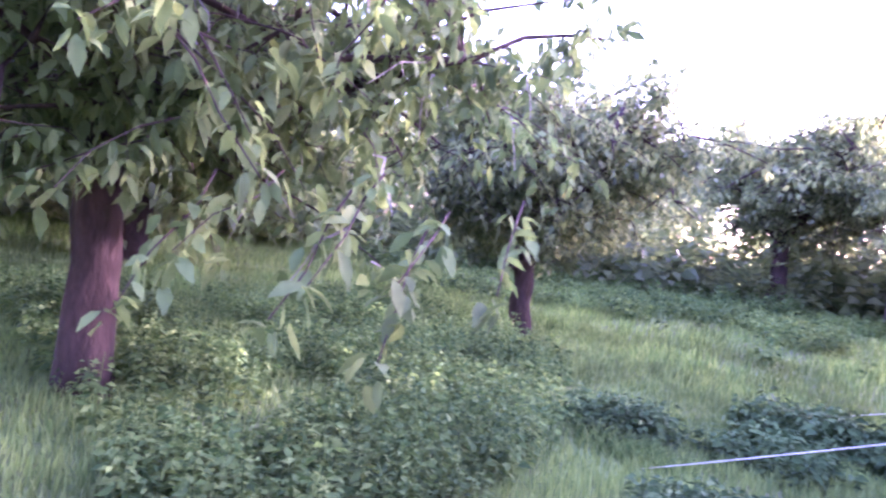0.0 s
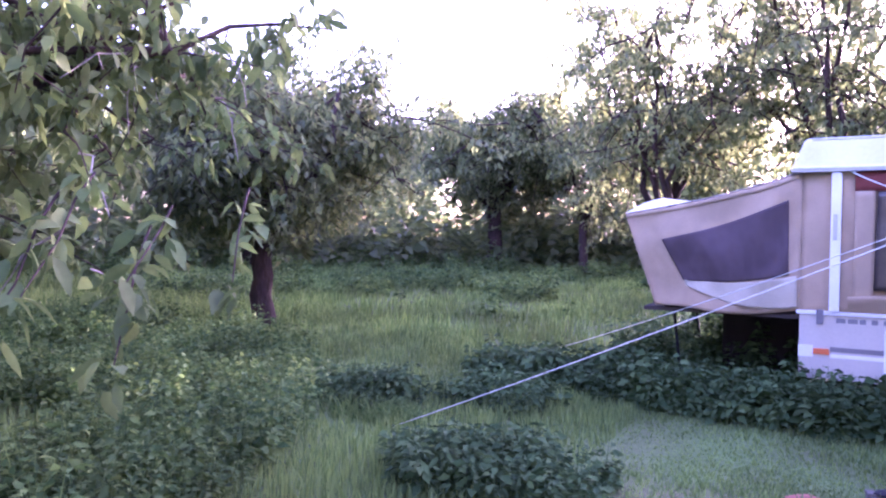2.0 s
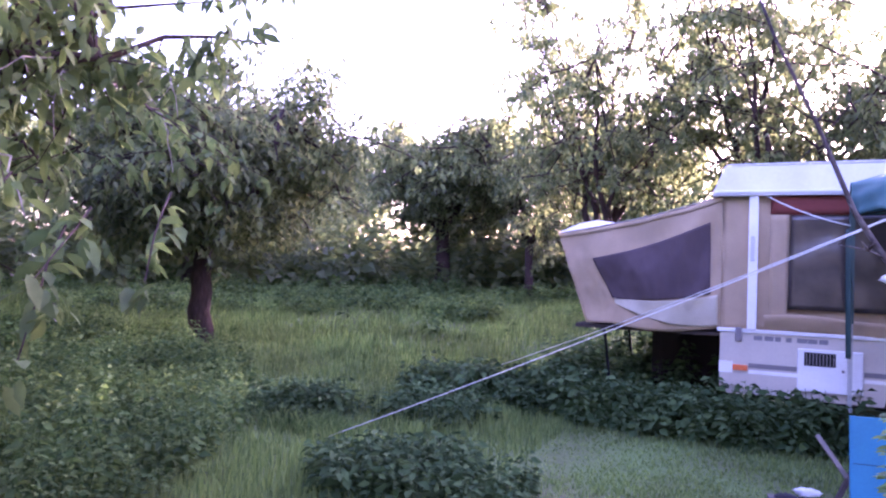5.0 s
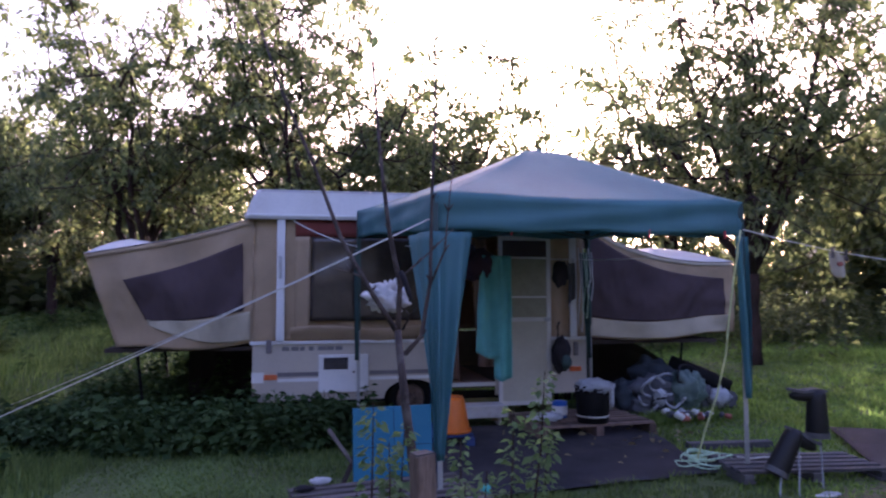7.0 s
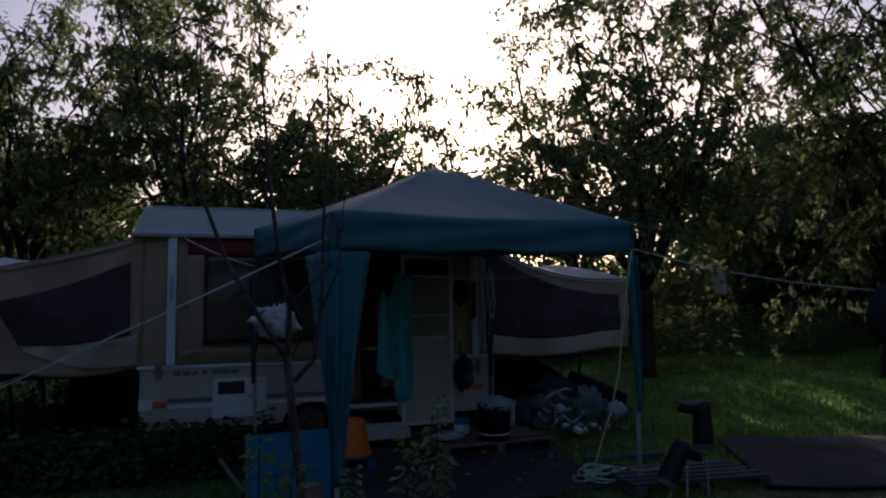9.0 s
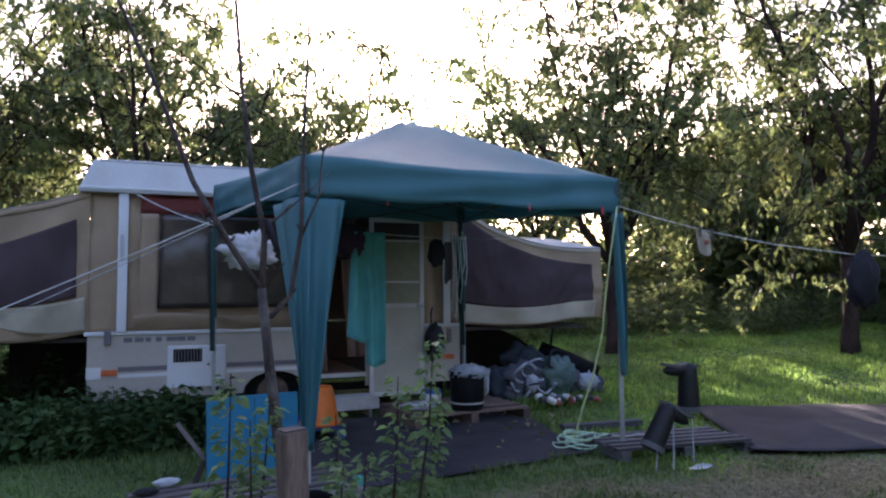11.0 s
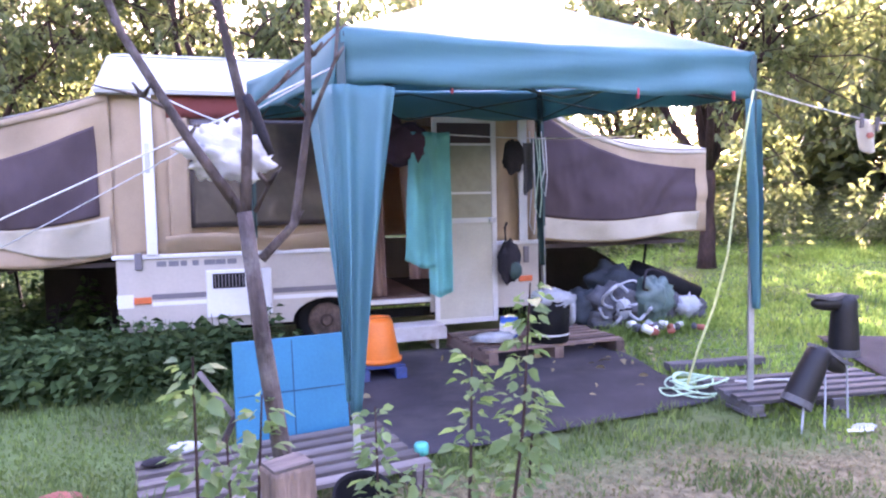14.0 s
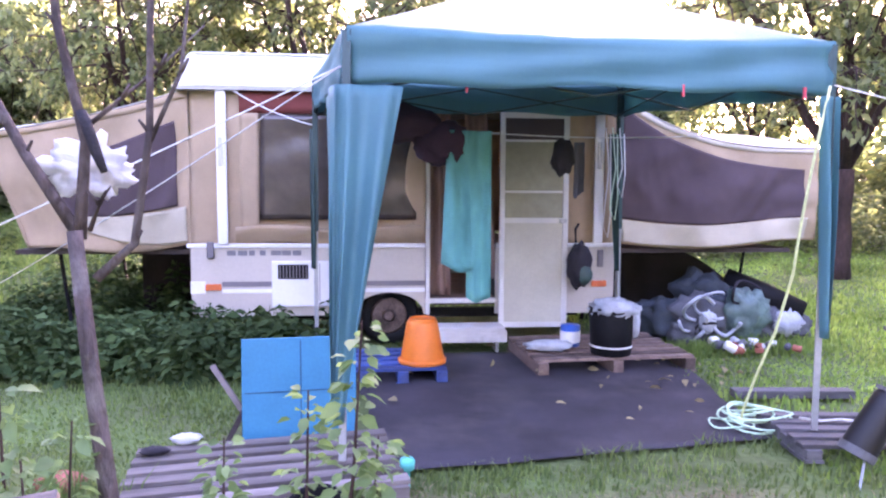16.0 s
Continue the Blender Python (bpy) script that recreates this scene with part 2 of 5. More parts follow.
M_ALU = material("door_frame_white", (0.68, 0.66, 0.62), 0.4, scale=4, fine=50, bump=0.03, vary=0.08)
M_DOOR = material("cream_door_panel", (0.56, 0.53, 0.42), 0.5, scale=3, fine=60, bump=0.05, vary=0.1, stain=(0.45, 0.42, 0.3))
M_TARP = material("dark_ground_sheet", (0.045, 0.04, 0.05), 0.8, scale=2.5, fine=90, bump=0.3, vary=0.35, stain=(0.1, 0.085, 0.08))


# ---- ground ----
def clamp01(v):
    return max(0.0, min(1.0, v))


def ground_z(x, y):
    d = math.hypot(x - 2.0, y + 2.0)
    z = 0.052 * min(max(d - 6.0, 0.0), 26.0)
    return z + 0.02 * (noise.noise(Vector((x * 0.5, y * 0.5, 3.0))) + 0.5 * noise.noise(Vector((x * 1.7, y * 1.7, 8.0)))) * clamp01(d / 8.0 + 0.3)


def dryness(x, y):
    """1 in the mown, dried-out patch beside the ground sheet."""
    edge = 0.45 * noise.noise(Vector((x * 0.9, y * 0.9, 1.0))) + 0.2 * noise.noise(Vector((x * 3.0, y * 3.0, 4.0)))
    main = min(1.6 - abs(x - 3.1) * 0.42, (-3.0 - y) * 1.6, (y + 8.6) * 1.2, 3.2) + edge
    small = 0.75 - math.hypot((x - 0.1) / 0.9, (y + 3.6) / 0.7) + edge * 0.8
    front = 0.8 - math.hypot((x + 0.3) / 1.0, (y + 3.4) / 0.8) + edge * 0.8
    return clamp01(max(main, small, front) * 1.6)


axis = np.concatenate([-np.geomspace(900, 22, 26), np.linspace(-20, 20, 161), np.geomspace(22, 900, 26)])
gx, gy = axis + 1.0, axis - 2.0
gverts = np.array([(x, y, ground_z(x, y)) for y in gy for x in gx])
n_ax = len(axis)
ii, jj = np.meshgrid(np.arange(n_ax - 1), np.arange(n_ax - 1))
base = (jj * n_ax + ii).ravel()
ground_mesh = arrays_mesh("ground", gverts, np.stack([base, base + 1, base + n_ax + 1, base + n_ax], 1))
ground_mesh.polygons.foreach_set("use_smooth", [True] * len(ground_mesh.polygons))
att = ground_mesh.attributes.new("dry", "FLOAT", "POINT")
att.data.foreach_set("value", [dryness(v[0], v[1]) for v in gverts])
M_GROUND = material("meadow_soil", (0.105, 0.175, 0.045), 0.95, scale=1.2, fine=22, bump=0.8, vary=0.4, colour2=(0.1, 0.12, 0.045))
gt = M_GROUND.node_tree
g_att = gt.nodes.new("ShaderNodeAttribute")
g_att.attribute_name = "dry"
g_mix = gt.nodes.new("ShaderNodeMix")
g_mix.data_type = "RGBA"
g_old = gt.nodes["Principled BSDF"].inputs["Base Color"].links[0].from_socket
g_noise = gt.nodes.new("ShaderNodeTexNoise")
g_noise.inputs["Scale"].default_value = 16
g_noise.inputs["Detail"].default_value = 8
g_ramp = gt.nodes.new("ShaderNodeValToRGB")
g_ramp.color_ramp.elements[0].position, g_ramp.color_ramp.elements[0].color = 0.35, (0.115, 0.095, 0.052, 1)
g_ramp.color_ramp.elements[1].position, g_ramp.color_ramp.elements[1].color = 0.65, (0.285, 0.24, 0.135, 1)
g_co = gt.nodes.new("ShaderNodeTexCoord")
gt.links.new(g_co.outputs["Object"], g_noise.inputs["Vector"])
gt.links.new(g_noise.outputs["Fac"], g_ramp.inputs[0])
gt.links.new(g_att.outputs["Fac"], g_mix.inputs["Factor"])
gt.links.new(g_old, g_mix.inputs["A"])
gt.links.new(g_ramp.outputs[0], g_mix.inputs["B"])
gt.links.new(g_mix.outputs["Result"], gt.nodes["Principled BSDF"].inputs["Base Color"])
ground_mesh.materials.append(M_GROUND)
tagged(new("ground", ground_mesh), "uneven grassy orchard ground with dried mown patches", "ground", kind="structure")


# ---- plants ----
def unit(a):
    return a / np.maximum(np.linalg.norm(a, axis=-1, keepdims=True), 1e-9)


def leaf_mesh(name, P, D, size, rng, ratio=0.46, rich=False):
    """Leaves at P along D; each is a blade folded along its midrib and bent at the tip."""
    n = len(P)
    D = unit(D)
    R = unit(np.cross(D, rng.normal(size=(n, 3)) * 0.6 + np.array([0, 0, 1.0])))
    U = np.cross(R, D)
    s = np.asarray(size)[:, None] * rng.uniform(0.7, 1.25, (n, 1))
    w = s * ratio * 0.5
    down = np.array([0, 0, -1.0])
    if not rich:
        V = np.stack([P, P + D * s * 0.45 + R * w + U * w * 0.35, P + D * s + down * s * 0.12, P + D * s * 0.45 - R * w + U * w * 0.35], 1)
        F = np.array([[0, 1, 2], [0, 2, 3]])
    else:
        mid = P + D * s * 0.5
        V = np.stack([P, P + D * s * 0.25 + R * w * 0.8 + U * w * 0.3, P + D * s * 0.6 + R * w + U * w * 0.3 + down * s * 0.05, P + D * s + down * s * 0.22,
                      P + D * s * 0.6 - R * w + U * w * 0.3 + down * s * 0.05, P + D * s * 0.25 - R * w * 0.8 + U * w * 0.3, mid + down * s * 0.01], 1)
        F = np.array([[0, 1, 6], [1, 2, 6], [2, 3, 6], [3, 4, 6], [4, 5, 6], [5, 0, 6]])
    k = V.shape[1]
    faces = (F[None] + (np.arange(n) * k)[:, None, None]).reshape(-1, 3)
    return arrays_mesh(name, V.reshape(-1, 3), faces)


def curve_pts(a, b, sag, n, rng, wob):
    a, b = np.array(a, float), np.array(b, float)
    t = np.linspace(0, 1, n)[:, None]
    p = a + (b - a) * t + np.array([0, 0, 1.0]) * (sag * 4 * t * (1 - t))
    w = rng.normal(size=(n, 3)) * wob
    w[0] = 0
    return p + w


def tree(label, place, height, radius, fork, girth, seed, leaf=0.12, limbs=7, secondaries=9, twigs=5, clusters=4, per=7, near=False, lean=(0, 0), centre=(0, 0), clear=None, low=0.35, mat=None, extra=(), spray=0.12):
    """A cherry tree: trunk, limbs, branches and twigs with hanging leaf clusters."""
    rng = np.random.default_rng(seed)
    x, y = place
    z0 = ground_z(x, y) - 0.08
    tr = thing("cherry_tree", label, "tree", (x, y, z0), "orchard trees")
    wood = Geo()
    top = np.array([lean[0], lean[1], fork])
    pts = curve_pts((0, 0, 0), top, 0, 6, rng, girth * 0.12)
    rad = [girth * r for r in (1.35, 1.08, 0.98, 0.94, 0.95, 0.9)]
    wood.tube(pts, rad, 12)
    cz = fork * low + height * (1 - low)
    c = np.array([lean[0] + centre[0], lean[1] + centre[1], 0.0])
    tips = []

    def crown_point(shell):
        while True:
            q = rng.normal(size=3)
            q /= np.linalg.norm(q)
            q = q * (shell ** 0.5 if rng.random() < 0.7 else rng.uniform(0.3, 1))
            zc = fork + (height - fork) * 0.45
            z = zc + q[2] * ((height - zc) if q[2] > 0 else (zc - fork * low))
            r = radius * (1 + 0.18 * math.sin(3 * math.atan2(q[1], q[0]) + seed))
            return c + np.array([q[0] * r, q[1] * r, z])

    for k in range(limbs):
        w = 2 * math.pi * (k + rng.uniform(-0.3, 0.3)) / limbs
        reach = rng.uniform(0.45, 0.75) * radius
        end = c + np.array([math.cos(w) * reach, math.sin(w) * reach, fork + (height - fork) * rng.uniform(0.25, 0.85)])
        lp = curve_pts(pts[-1], end, 0.12 * reach, 7, rng, 0.05 * reach)
        wood.tube(lp, np.linspace(girth * 0.55, girth * 0.08, 7), 7)
        for q in lp[3:]:
            for _ in range(3):
                tips.append((q, q + rng.normal(size=3) * np.array([0.5, 0.5, 0.35]) * radius * 0.25))
        for j in range(secondaries):
            s = lp[rng.integers(2, 7)]
            e = crown_point(rng.uniform(0.55, 1.0))
            for _ in range(3):
                e2 = crown_point(rng.uniform(0.55, 1.0))
                if np.linalg.norm(e2 - s) < np.linalg.norm(e - s):
                    e = e2
            sp = curve_pts(s, e, 0.08, 5, rng, 0.05)
            wood.tube(sp, np.linspace(girth * 0.16, girth * 0.05, 5), 5, cap=False)
            for _ in range(twigs):
                s2 = sp[rng.integers(1, 5)]
                e2 = s2 + rng.normal(size=3) * np.array([0.5, 0.5, 0.28]) * radius * 0.28 + np.array([0, 0, -0.04 * radius])
                tips.append((s2, e2))
    for s2, e2 in extra:
        tips.append((np.array(s2) - np.array([x, y, z0]), np.array(e2) - np.array([x, y, z0])))
    P, D = [], []
    for s2, e2 in tips:
        tp = curve_pts(s2, e2, 0.03, 4, rng, 0.02)
        wood.tube(tp, np.linspace(0.007, 0.003, 4) * (1.0 if near else 1.6), 4, cap=False)
        for f in np.linspace(0.25, 1.0, clusters):
            q = tp[0] + (tp[-1] - tp[0]) * f
            P.append(q + rng.normal(size=(per, 3)) * (0.04 if near else spray))
            d = rng.normal(size=(per, 3)) * np.array([0.8, 0.8, 0.45])
            d[:, 2] -= 0.75
            D.append(d)
    P, D = np.concatenate(P), np.concatenate(D)
    keep = P[:, 2] > 0.25
    if clear is not None:
        keep &= np.linalg.norm(P + np.array([x, y, z0]) - np.array(clear[:3]), axis=1) > clear[3]
    P, D = P[keep], D[keep]
    trunk = part("trunk", wood, M_BARK, tr, smooth=True)
    if near:
        for k in rng.choice(len(tips), 90, replace=False):
            q = tips[k][0] + (tips[k][1] - tips[k][0]) * rng.uniform(0.2, 0.8)
            d = rng.normal(size=3) * np.array([0.18, 0.18, 0.06])
            b = q + d + np.array([0, 0, -rng.uniform(0.15, 0.5)])
            tw = curve_pts(q, b, 0.06, 5, rng, 0.015)
            if clear is not None and np.linalg.norm(b + np.array([x, y, z0]) - np.array(clear[:3])) < clear[3]:
                continue
            g = Geo().tube(tw, np.linspace(0.007, 0.003, 5), 5, cap=False)
            g.tube([tw[2], tw[2] + rng.normal(size=3) * 0.06 + np.array([0, 0, -0.08])], [0.004, 0.002], 4, cap=False)
            part("bare_twig", g, M_TWIG, tr, "pale lichen-grey twig")
    me = leaf_mesh("crown", P, D, np.full(len(P), leaf), rng, rich=near)
    me.materials.append(mat or M_LEAF)
    cr = new("crown", me)
    cr.parent = tr
    return tr


def blades(name, label, area, count, height, mat, seed, width=0.006, where=None, lean=0.35):
    """Grass over the rectangle area = (x0, y0, x1, y1), kept where where(x, y) gives more than chance."""
    rng = np.random.default_rng(seed)
    x = rng.uniform(area[0], area[2], count)
    y = rng.uniform(area[1], area[3], count)
    if where is not None:
        ch = np.array([where(a, b) for a, b in zip(x, y)])
        keep = rng.random(count) < ch
        x, y = x[keep], y[keep]
    n = len(x)
    z = np.array([ground_z(a, b) for a, b in zip(x, y)]) - 0.01
    h = height * rng.uniform(0.4, 1.3, n) * np.array([0.75 + 0.6 * noise.noise(Vector((a * 0.7, b * 0.7, seed))) for a, b in zip(x, y)])
    a = rng.uniform(0, 2 * math.pi, n)
    side = np.stack([np.cos(a), np.sin(a), np.zeros(n)], 1) * (width * rng.uniform(0.7, 1.5, n))[:, None]
    b = rng.uniform(0, 2 * math.pi, n)
    bend = np.stack([np.cos(b), np.sin(b), np.zeros(n)], 1) * (h * rng.uniform(0.1, 1.0, n) * lean)[:, None]
    P = np.stack([x, y, z], 1)
    up = np.zeros((n, 3))
    up[:, 2] = h
    V = np.stack([P - side, P + side, P + up * 0.6 + bend * 0.45 + side * 0.8, P + up * 0.6 + bend * 0.45 - side * 0.8, P + up * 0.95 + bend * 1.2], 1)
    F = np.array([[0, 1, 2], [0, 2, 3], [3, 2, 4]])
    faces = (F[None] + (np.arange(n) * 5)[:, None, None]).reshape(-1, 3)
    me = arrays_mesh(name, V.reshape(-1, 3), faces)
    me.materials.append(mat)
    return tagged(new(name, me), label, "grass", kind="stuff")


def herbs(name, label, spots, mat, seed, leaf=0.07, tall=0.45, tiers=7, per=4, category="plants", ratio=0.55, spread=0.1):
    """Leafy stems at the spots (x, y, scale): tiers of leaves up each stem."""
    rng = np.random.default_rng(seed)
    P, D, S = [], [], []
    stems = Geo()
    for x, y, s in spots:
        h = tall * s * rng.uniform(0.6, 1.2)
        z = ground_z(x, y)
        off = rng.normal(size=2) * 0.12 * h
        stems.tube([(x, y, z - 0.02), (x + off[0] * 0.4, y + off[1] * 0.4, z + h * 0.5), (x + off[0], y + off[1], z + h)], [0.005, 0.004, 0.002], 3, cap=False)
        for k in range(tiers):
            f = 0.2 + 0.8 * (k + rng.uniform(0, 0.5)) / tiers
            c = np.array([x + off[0] * f, y + off[1] * f, z + h * min(f, 1)])
            w = rng.uniform(0, 6.28)
            for j in range(per):
                a = w + 6.283 * j / per + rng.normal() * 0.3
                d = np.array([math.cos(a), math.sin(a), rng.uniform(-0.5, 0.25)])
                P.append(c + d * spread * 0.3 * s)
                D.append(d)
                S.append(leaf * s * (1.15 - 0.55 * f))
    me = leaf_mesh(name, np.array(P), np.array(D), np.array(S), rng, ratio)
    me.materials.append(mat)
    ob = tagged(new(name, me), label, category, kind="stuff")
    part("stems", stems, mat, ob)
    return ob


def scatter(seed, count, area, chance=None, scale=(0.6, 1.2)):
    rng = random.Random(seed)
    out = []
    while len(out) < count:
        x, y = rng.uniform(area[0], area[2]), rng.uniform(area[1], area[3])
        if chance is None or rng.random() < chance(x, y):
            out.append((x, y, rng.uniform(*scale)))
    return out


# orchard trees, the near one first
EYE_SPACE = (0.25, -7.3, 1.57, 2.05)
HANGING = [((-2.82, -5.30, 1.83), (-2.27, -5.95, 1.28)), ((-2.72, -5.50, 1.78), (-2.42, -6.05, 1.13)), ((-2.52, -5.10, 1.68), (-2.12, -5.65, 1.33)), ((-3.12, -5.70, 1.78), (-2.87, -6.25, 1.33)),
           ((-3.52, -6.10, 1.98), (-3.12, -6.70, 1.53)), ((-2.42, -5.30, 1.58), (-2.12, -5.70, 1.03)), ((-3.22, -6.00, 1.73), (-2.82, -6.50, 1.08)), ((-2.32, -4.80, 1.78), (-1.92, -5.30, 1.38))]
tree("near cherry tree with rough dark trunk and drooping branches", (-5.15, -6.0), 4.9, 3.5, 1.7, 0.18, 11, leaf=0.12, limbs=11, secondaries=13, twigs=8, clusters=4, per=6, near=True, lean=(-0.07, -0.05), clear=EYE_SPACE, low=0.78, mat=M_LEAF_NEAR, extra=HANGING)
tree("dark cherry tree with low spreading crown in the grass", (-7.2, 0.45), 4.6, 2.7, 1.4, 0.165, 12, leaf=0.13, limbs=9, secondaries=12, twigs=6, clusters=5, per=8, low=1.05)
tree("old cherry tree standing across the meadow", (-9.0, 12.7), 6.2, 3.3, 2.1, 0.24, 13, leaf=0.19, limbs=9, secondaries=12, twigs=5, clusters=4, per=7, low=1.05, spray=0.12)
BACK = [(-2.7, 7.2, 9.0, 3.1, 21), (0.5, 6.4, 9.4, 3.2, 22), (4.0, 8.8, 7.5, 3.4, 23), (8.5, 3.6, 10.6, 3.7, 24), (11.4, 1.0, 10.4, 3.6, 25), (14.5, -1.5, 10.0, 3.6, 26),
        (-6.0, 12.5, 6.4, 3.0, 27), (15.0, -5.0, 8.0, 3.4, 28), (5.6, 14.0, 7.0, 3.6, 29), (11.0, 10.5, 10.5, 4.2, 30)]
SUNNY = [((8.3, 3.4, 3.2), (7.5, 1.6, 2.9)), ((7.6, 2.4, 3.0), (7.2, 1.0, 2.5)), ((7.5, 2.2, 3.0), (7.6, 0.9, 2.2)), ((7.7, 2.6, 3.0), (6.8, 1.6, 2.7)), ((7.3, 1.8, 2.9), (7.0, 1.3, 2.1)), ((8.1, 3.2, 3.1), (8.2, 1.6, 2.5)), ((8.1, 3.2, 3.1), (7.7, 1.8, 2.0)), ((8.6, 3.4, 3.2), (8.5, 2.2, 2.9)), ((7.3, 1.8, 2.9), (6.5, 1.9, 2.4))]
for bx, by, bh, br, bs in BACK:
    tree("leafy cherry tree against the evening light", (bx, by), bh, br, 1.7, 0.13, bs, leaf=0.15, limbs=9, secondaries=10, twigs=4, clusters=4, per=8, low=0.45, spray=0.085, extra=SUNNY if bs == 24 else ())
FAR = [(-14, 7, 5.5, 3.2, 41), (-17, 16, 6, 3.6, 42), (-13, 22, 7, 4.2, 43), (-5, 22, 7, 4.2, 44), (2, 23, 7, 4.4, 45), (12, 21, 7.5, 4.4, 46), (19, 12, 7.5, 4.4, 47), (20, 3, 7, 4.2, 48), (-15, -2, 5.5, 3.4, 49),
       (-12, -9, 6, 3.6, 50), (22, -7, 7, 4.2, 51), (-24, 8, 7, 4, 52), (-22, 26, 7, 4.5, 53), (-11.5, -4, 5, 3.2, 54), (-17, -7, 6, 3.8, 56), (-19, 1, 6, 4, 60), (17, 7.5, 5.6, 3.8, 58),
       # unseen trees added behind the camera to dim the light on the camper front
       (-8, -15, 7, 3.8, 61), (-1.5, -16.5, 7.5, 4.2, 62), (5.5, -16, 7.5, 4.2, 63), (12, -14, 7, 4.0, 64), (18, -12, 7, 4.0, 65)]
for bx, by, bh, br, bs in FAR:
    tree("distant orchard tree with rounded leafy crown, in view or added unseen", (bx, by), bh, br, 1.7, 0.2, bs, leaf=0.28, limbs=8, secondaries=9, twigs=4, clusters=4, per=8, low=0.7 if by > 6 and bx < 6 else 0.5, mat=M_LEAF_FAR, spray=0.2)


# ---- folding camper ----
def wob(x, z, a, s, k):
    return a * noise.noise(Vector((x * s, z * s, k)))


def camper():
    c = thing("folding_camper", "cream pop-up camper with tan canvas sides raised and bunks pulled out", "camper", (0, 0, 0))
    depth = 2.05
    # box: left of the doorway with a wheel arch, sill under the doorway, right of it
    arch = [(1.42 + 0.31 - 0.31 * math.cos(a), 0.3 + 0.2 * math.sin(a)) for a in [math.pi * k / 10 for k in range(11)]]
    left = [(0.1, 0.3)] + arch + [(2.05, 0.3), (2.05, 0.9), (0.03, 0.9), (0.03, 0.46)]
    part("front_panel", Geo().poly(left, 0.0, 0.03), M_BODY, c)
    part("front_panel", Geo().poly([(2.68, 0.3), (3.7, 0.3), (3.77, 0.46), (3.77, 0.9), (2.68, 0.9)], 0.0, 0.03), M_BODY, c)
    part("end_panel", Geo().box((0.03, 0.031, 0.32), (0.06, depth, 0.9)), M_BODY, c)
    part("end_panel", Geo().box((3.74, 0.031, 0.32), (3.77, depth, 0.9)), M_BODY, c)
    part("back_panel", Geo().box((0.06, depth - 0.03, 0.32), (3.74, depth, 0.9)), M_BODY, c)
    part("floor_deck", Geo().box((0.06, 0.031, 0.38), (1.35, depth - 0.03, 0.42)).box((2.12, 0.031, 0.38), (3.74, depth - 0.03, 0.42)).box((1.35, 0.3, 0.38), (2.12, depth - 0.03, 0.42)), M_INSIDE, c)
    part("door_sill", Geo().box((2.051, -0.015, 0.4), (2.679, 0.05, 0.44), bevel=0.006), M_ALU, c)
    part("chassis", Geo().box((0.3, 0.2, 0.24), (3.5, 0.28, 0.32)).box((0.3, 1.75, 0.24), (3.5, 1.83, 0.32)).box((1.6, 0.28, 0.2), (1.7, 1.75, 0.28)), M_BLACK, c)
    part("top_rail", Geo().box((0.0, -0.02, 0.9), (2.05, 0.06, 0.935), bevel=0.008), M_WHITE, c)
    part("top_rail", Geo().box((2.68, -0.02, 0.9), (3.79, 0.06, 0.935), bevel=0.008), M_WHITE, c)
    # stripes, lights, latches
    for x0, x1 in ((0.29, 0.72), (1.26, 2.05)):
        part("stripe", Geo().box((x0, -0.003, 0.56), (x1, 0.0, 0.605)), M_STRIPE, c, "grey painted stripe")
        part("stripe", Geo().box((x0, -0.003, 0.505), (x1, 0.0, 0.54)), M_WHITE, c, "white painted stripe")
    part("corner_cap", Geo().box((0.025, -0.006, 0.5), (0.15, 0.0, 0.61)), M_WHITE, c)
    part("reflector", Geo().box((0.15, -0.018, 0.53), (0.285, 0.0, 0.585), bevel=0.006), M_ORANGE_REFL, c, "orange side reflector")
    part("reflector", Geo().box((3.56, -0.018, 0.54), (3.7, 0.0, 0.595), bevel=0.006), M_ORANGE_REFL, c, "orange side reflector")
    part("latch", Geo().box((0.17, -0.03, 0.81), (0.23, 0.0, 0.95), bevel=0.012), M_STRIPE, c, "grey metal latch")
    part("latch", Geo().box((3.61, -0.03, 0.72), (3.665, 0.0, 0.88), bevel=0.012), M_STRIPE, c, "grey metal latch")
    for k, w in enumerate((0.075, 0.08, 0.05, 0.05, 0.09, 0.08, 0.075)):
        part("emblem_bar", Geo().box((0.335 + k * 0.093, -0.004, 0.832), (0.335 + k * 0.093 + w, 0.0, 0.876)), M_EMBLEM, c)
    # fridge hatch with a grille
    hatch = part("hatch", Geo().box((0.715, -0.035, 0.385), (1.25, 0.0, 0.785), bevel=0.012), M_WHITE, c, "white fridge hatch")
    grille = part("grille_backing", Geo().box((0.77, -0.038, 0.63), (1.03, -0.036, 0.755)), M_BLACK, hatch)
    for k in range(9):
        part("grille_slat", Geo().box((0.785 + k * 0.028, -0.044, 0.635), (0.793 + k * 0.028, -0.039, 0.75)), M_STRIPE, hatch)
    part("hatch_lock", Geo().lathe([(0.0, 0.0), (0.014, 0.0), (0.014, 0.008), (0.0, 0.008)], 12, pose(1.09, -0.036, 0.6, 90)), M_STRIPE, hatch)
    part("hatch_seam", Geo().box((1.125, -0.037, 0.4), (1.131, -0.0355, 0.77)), M_STRIPE, hatch)
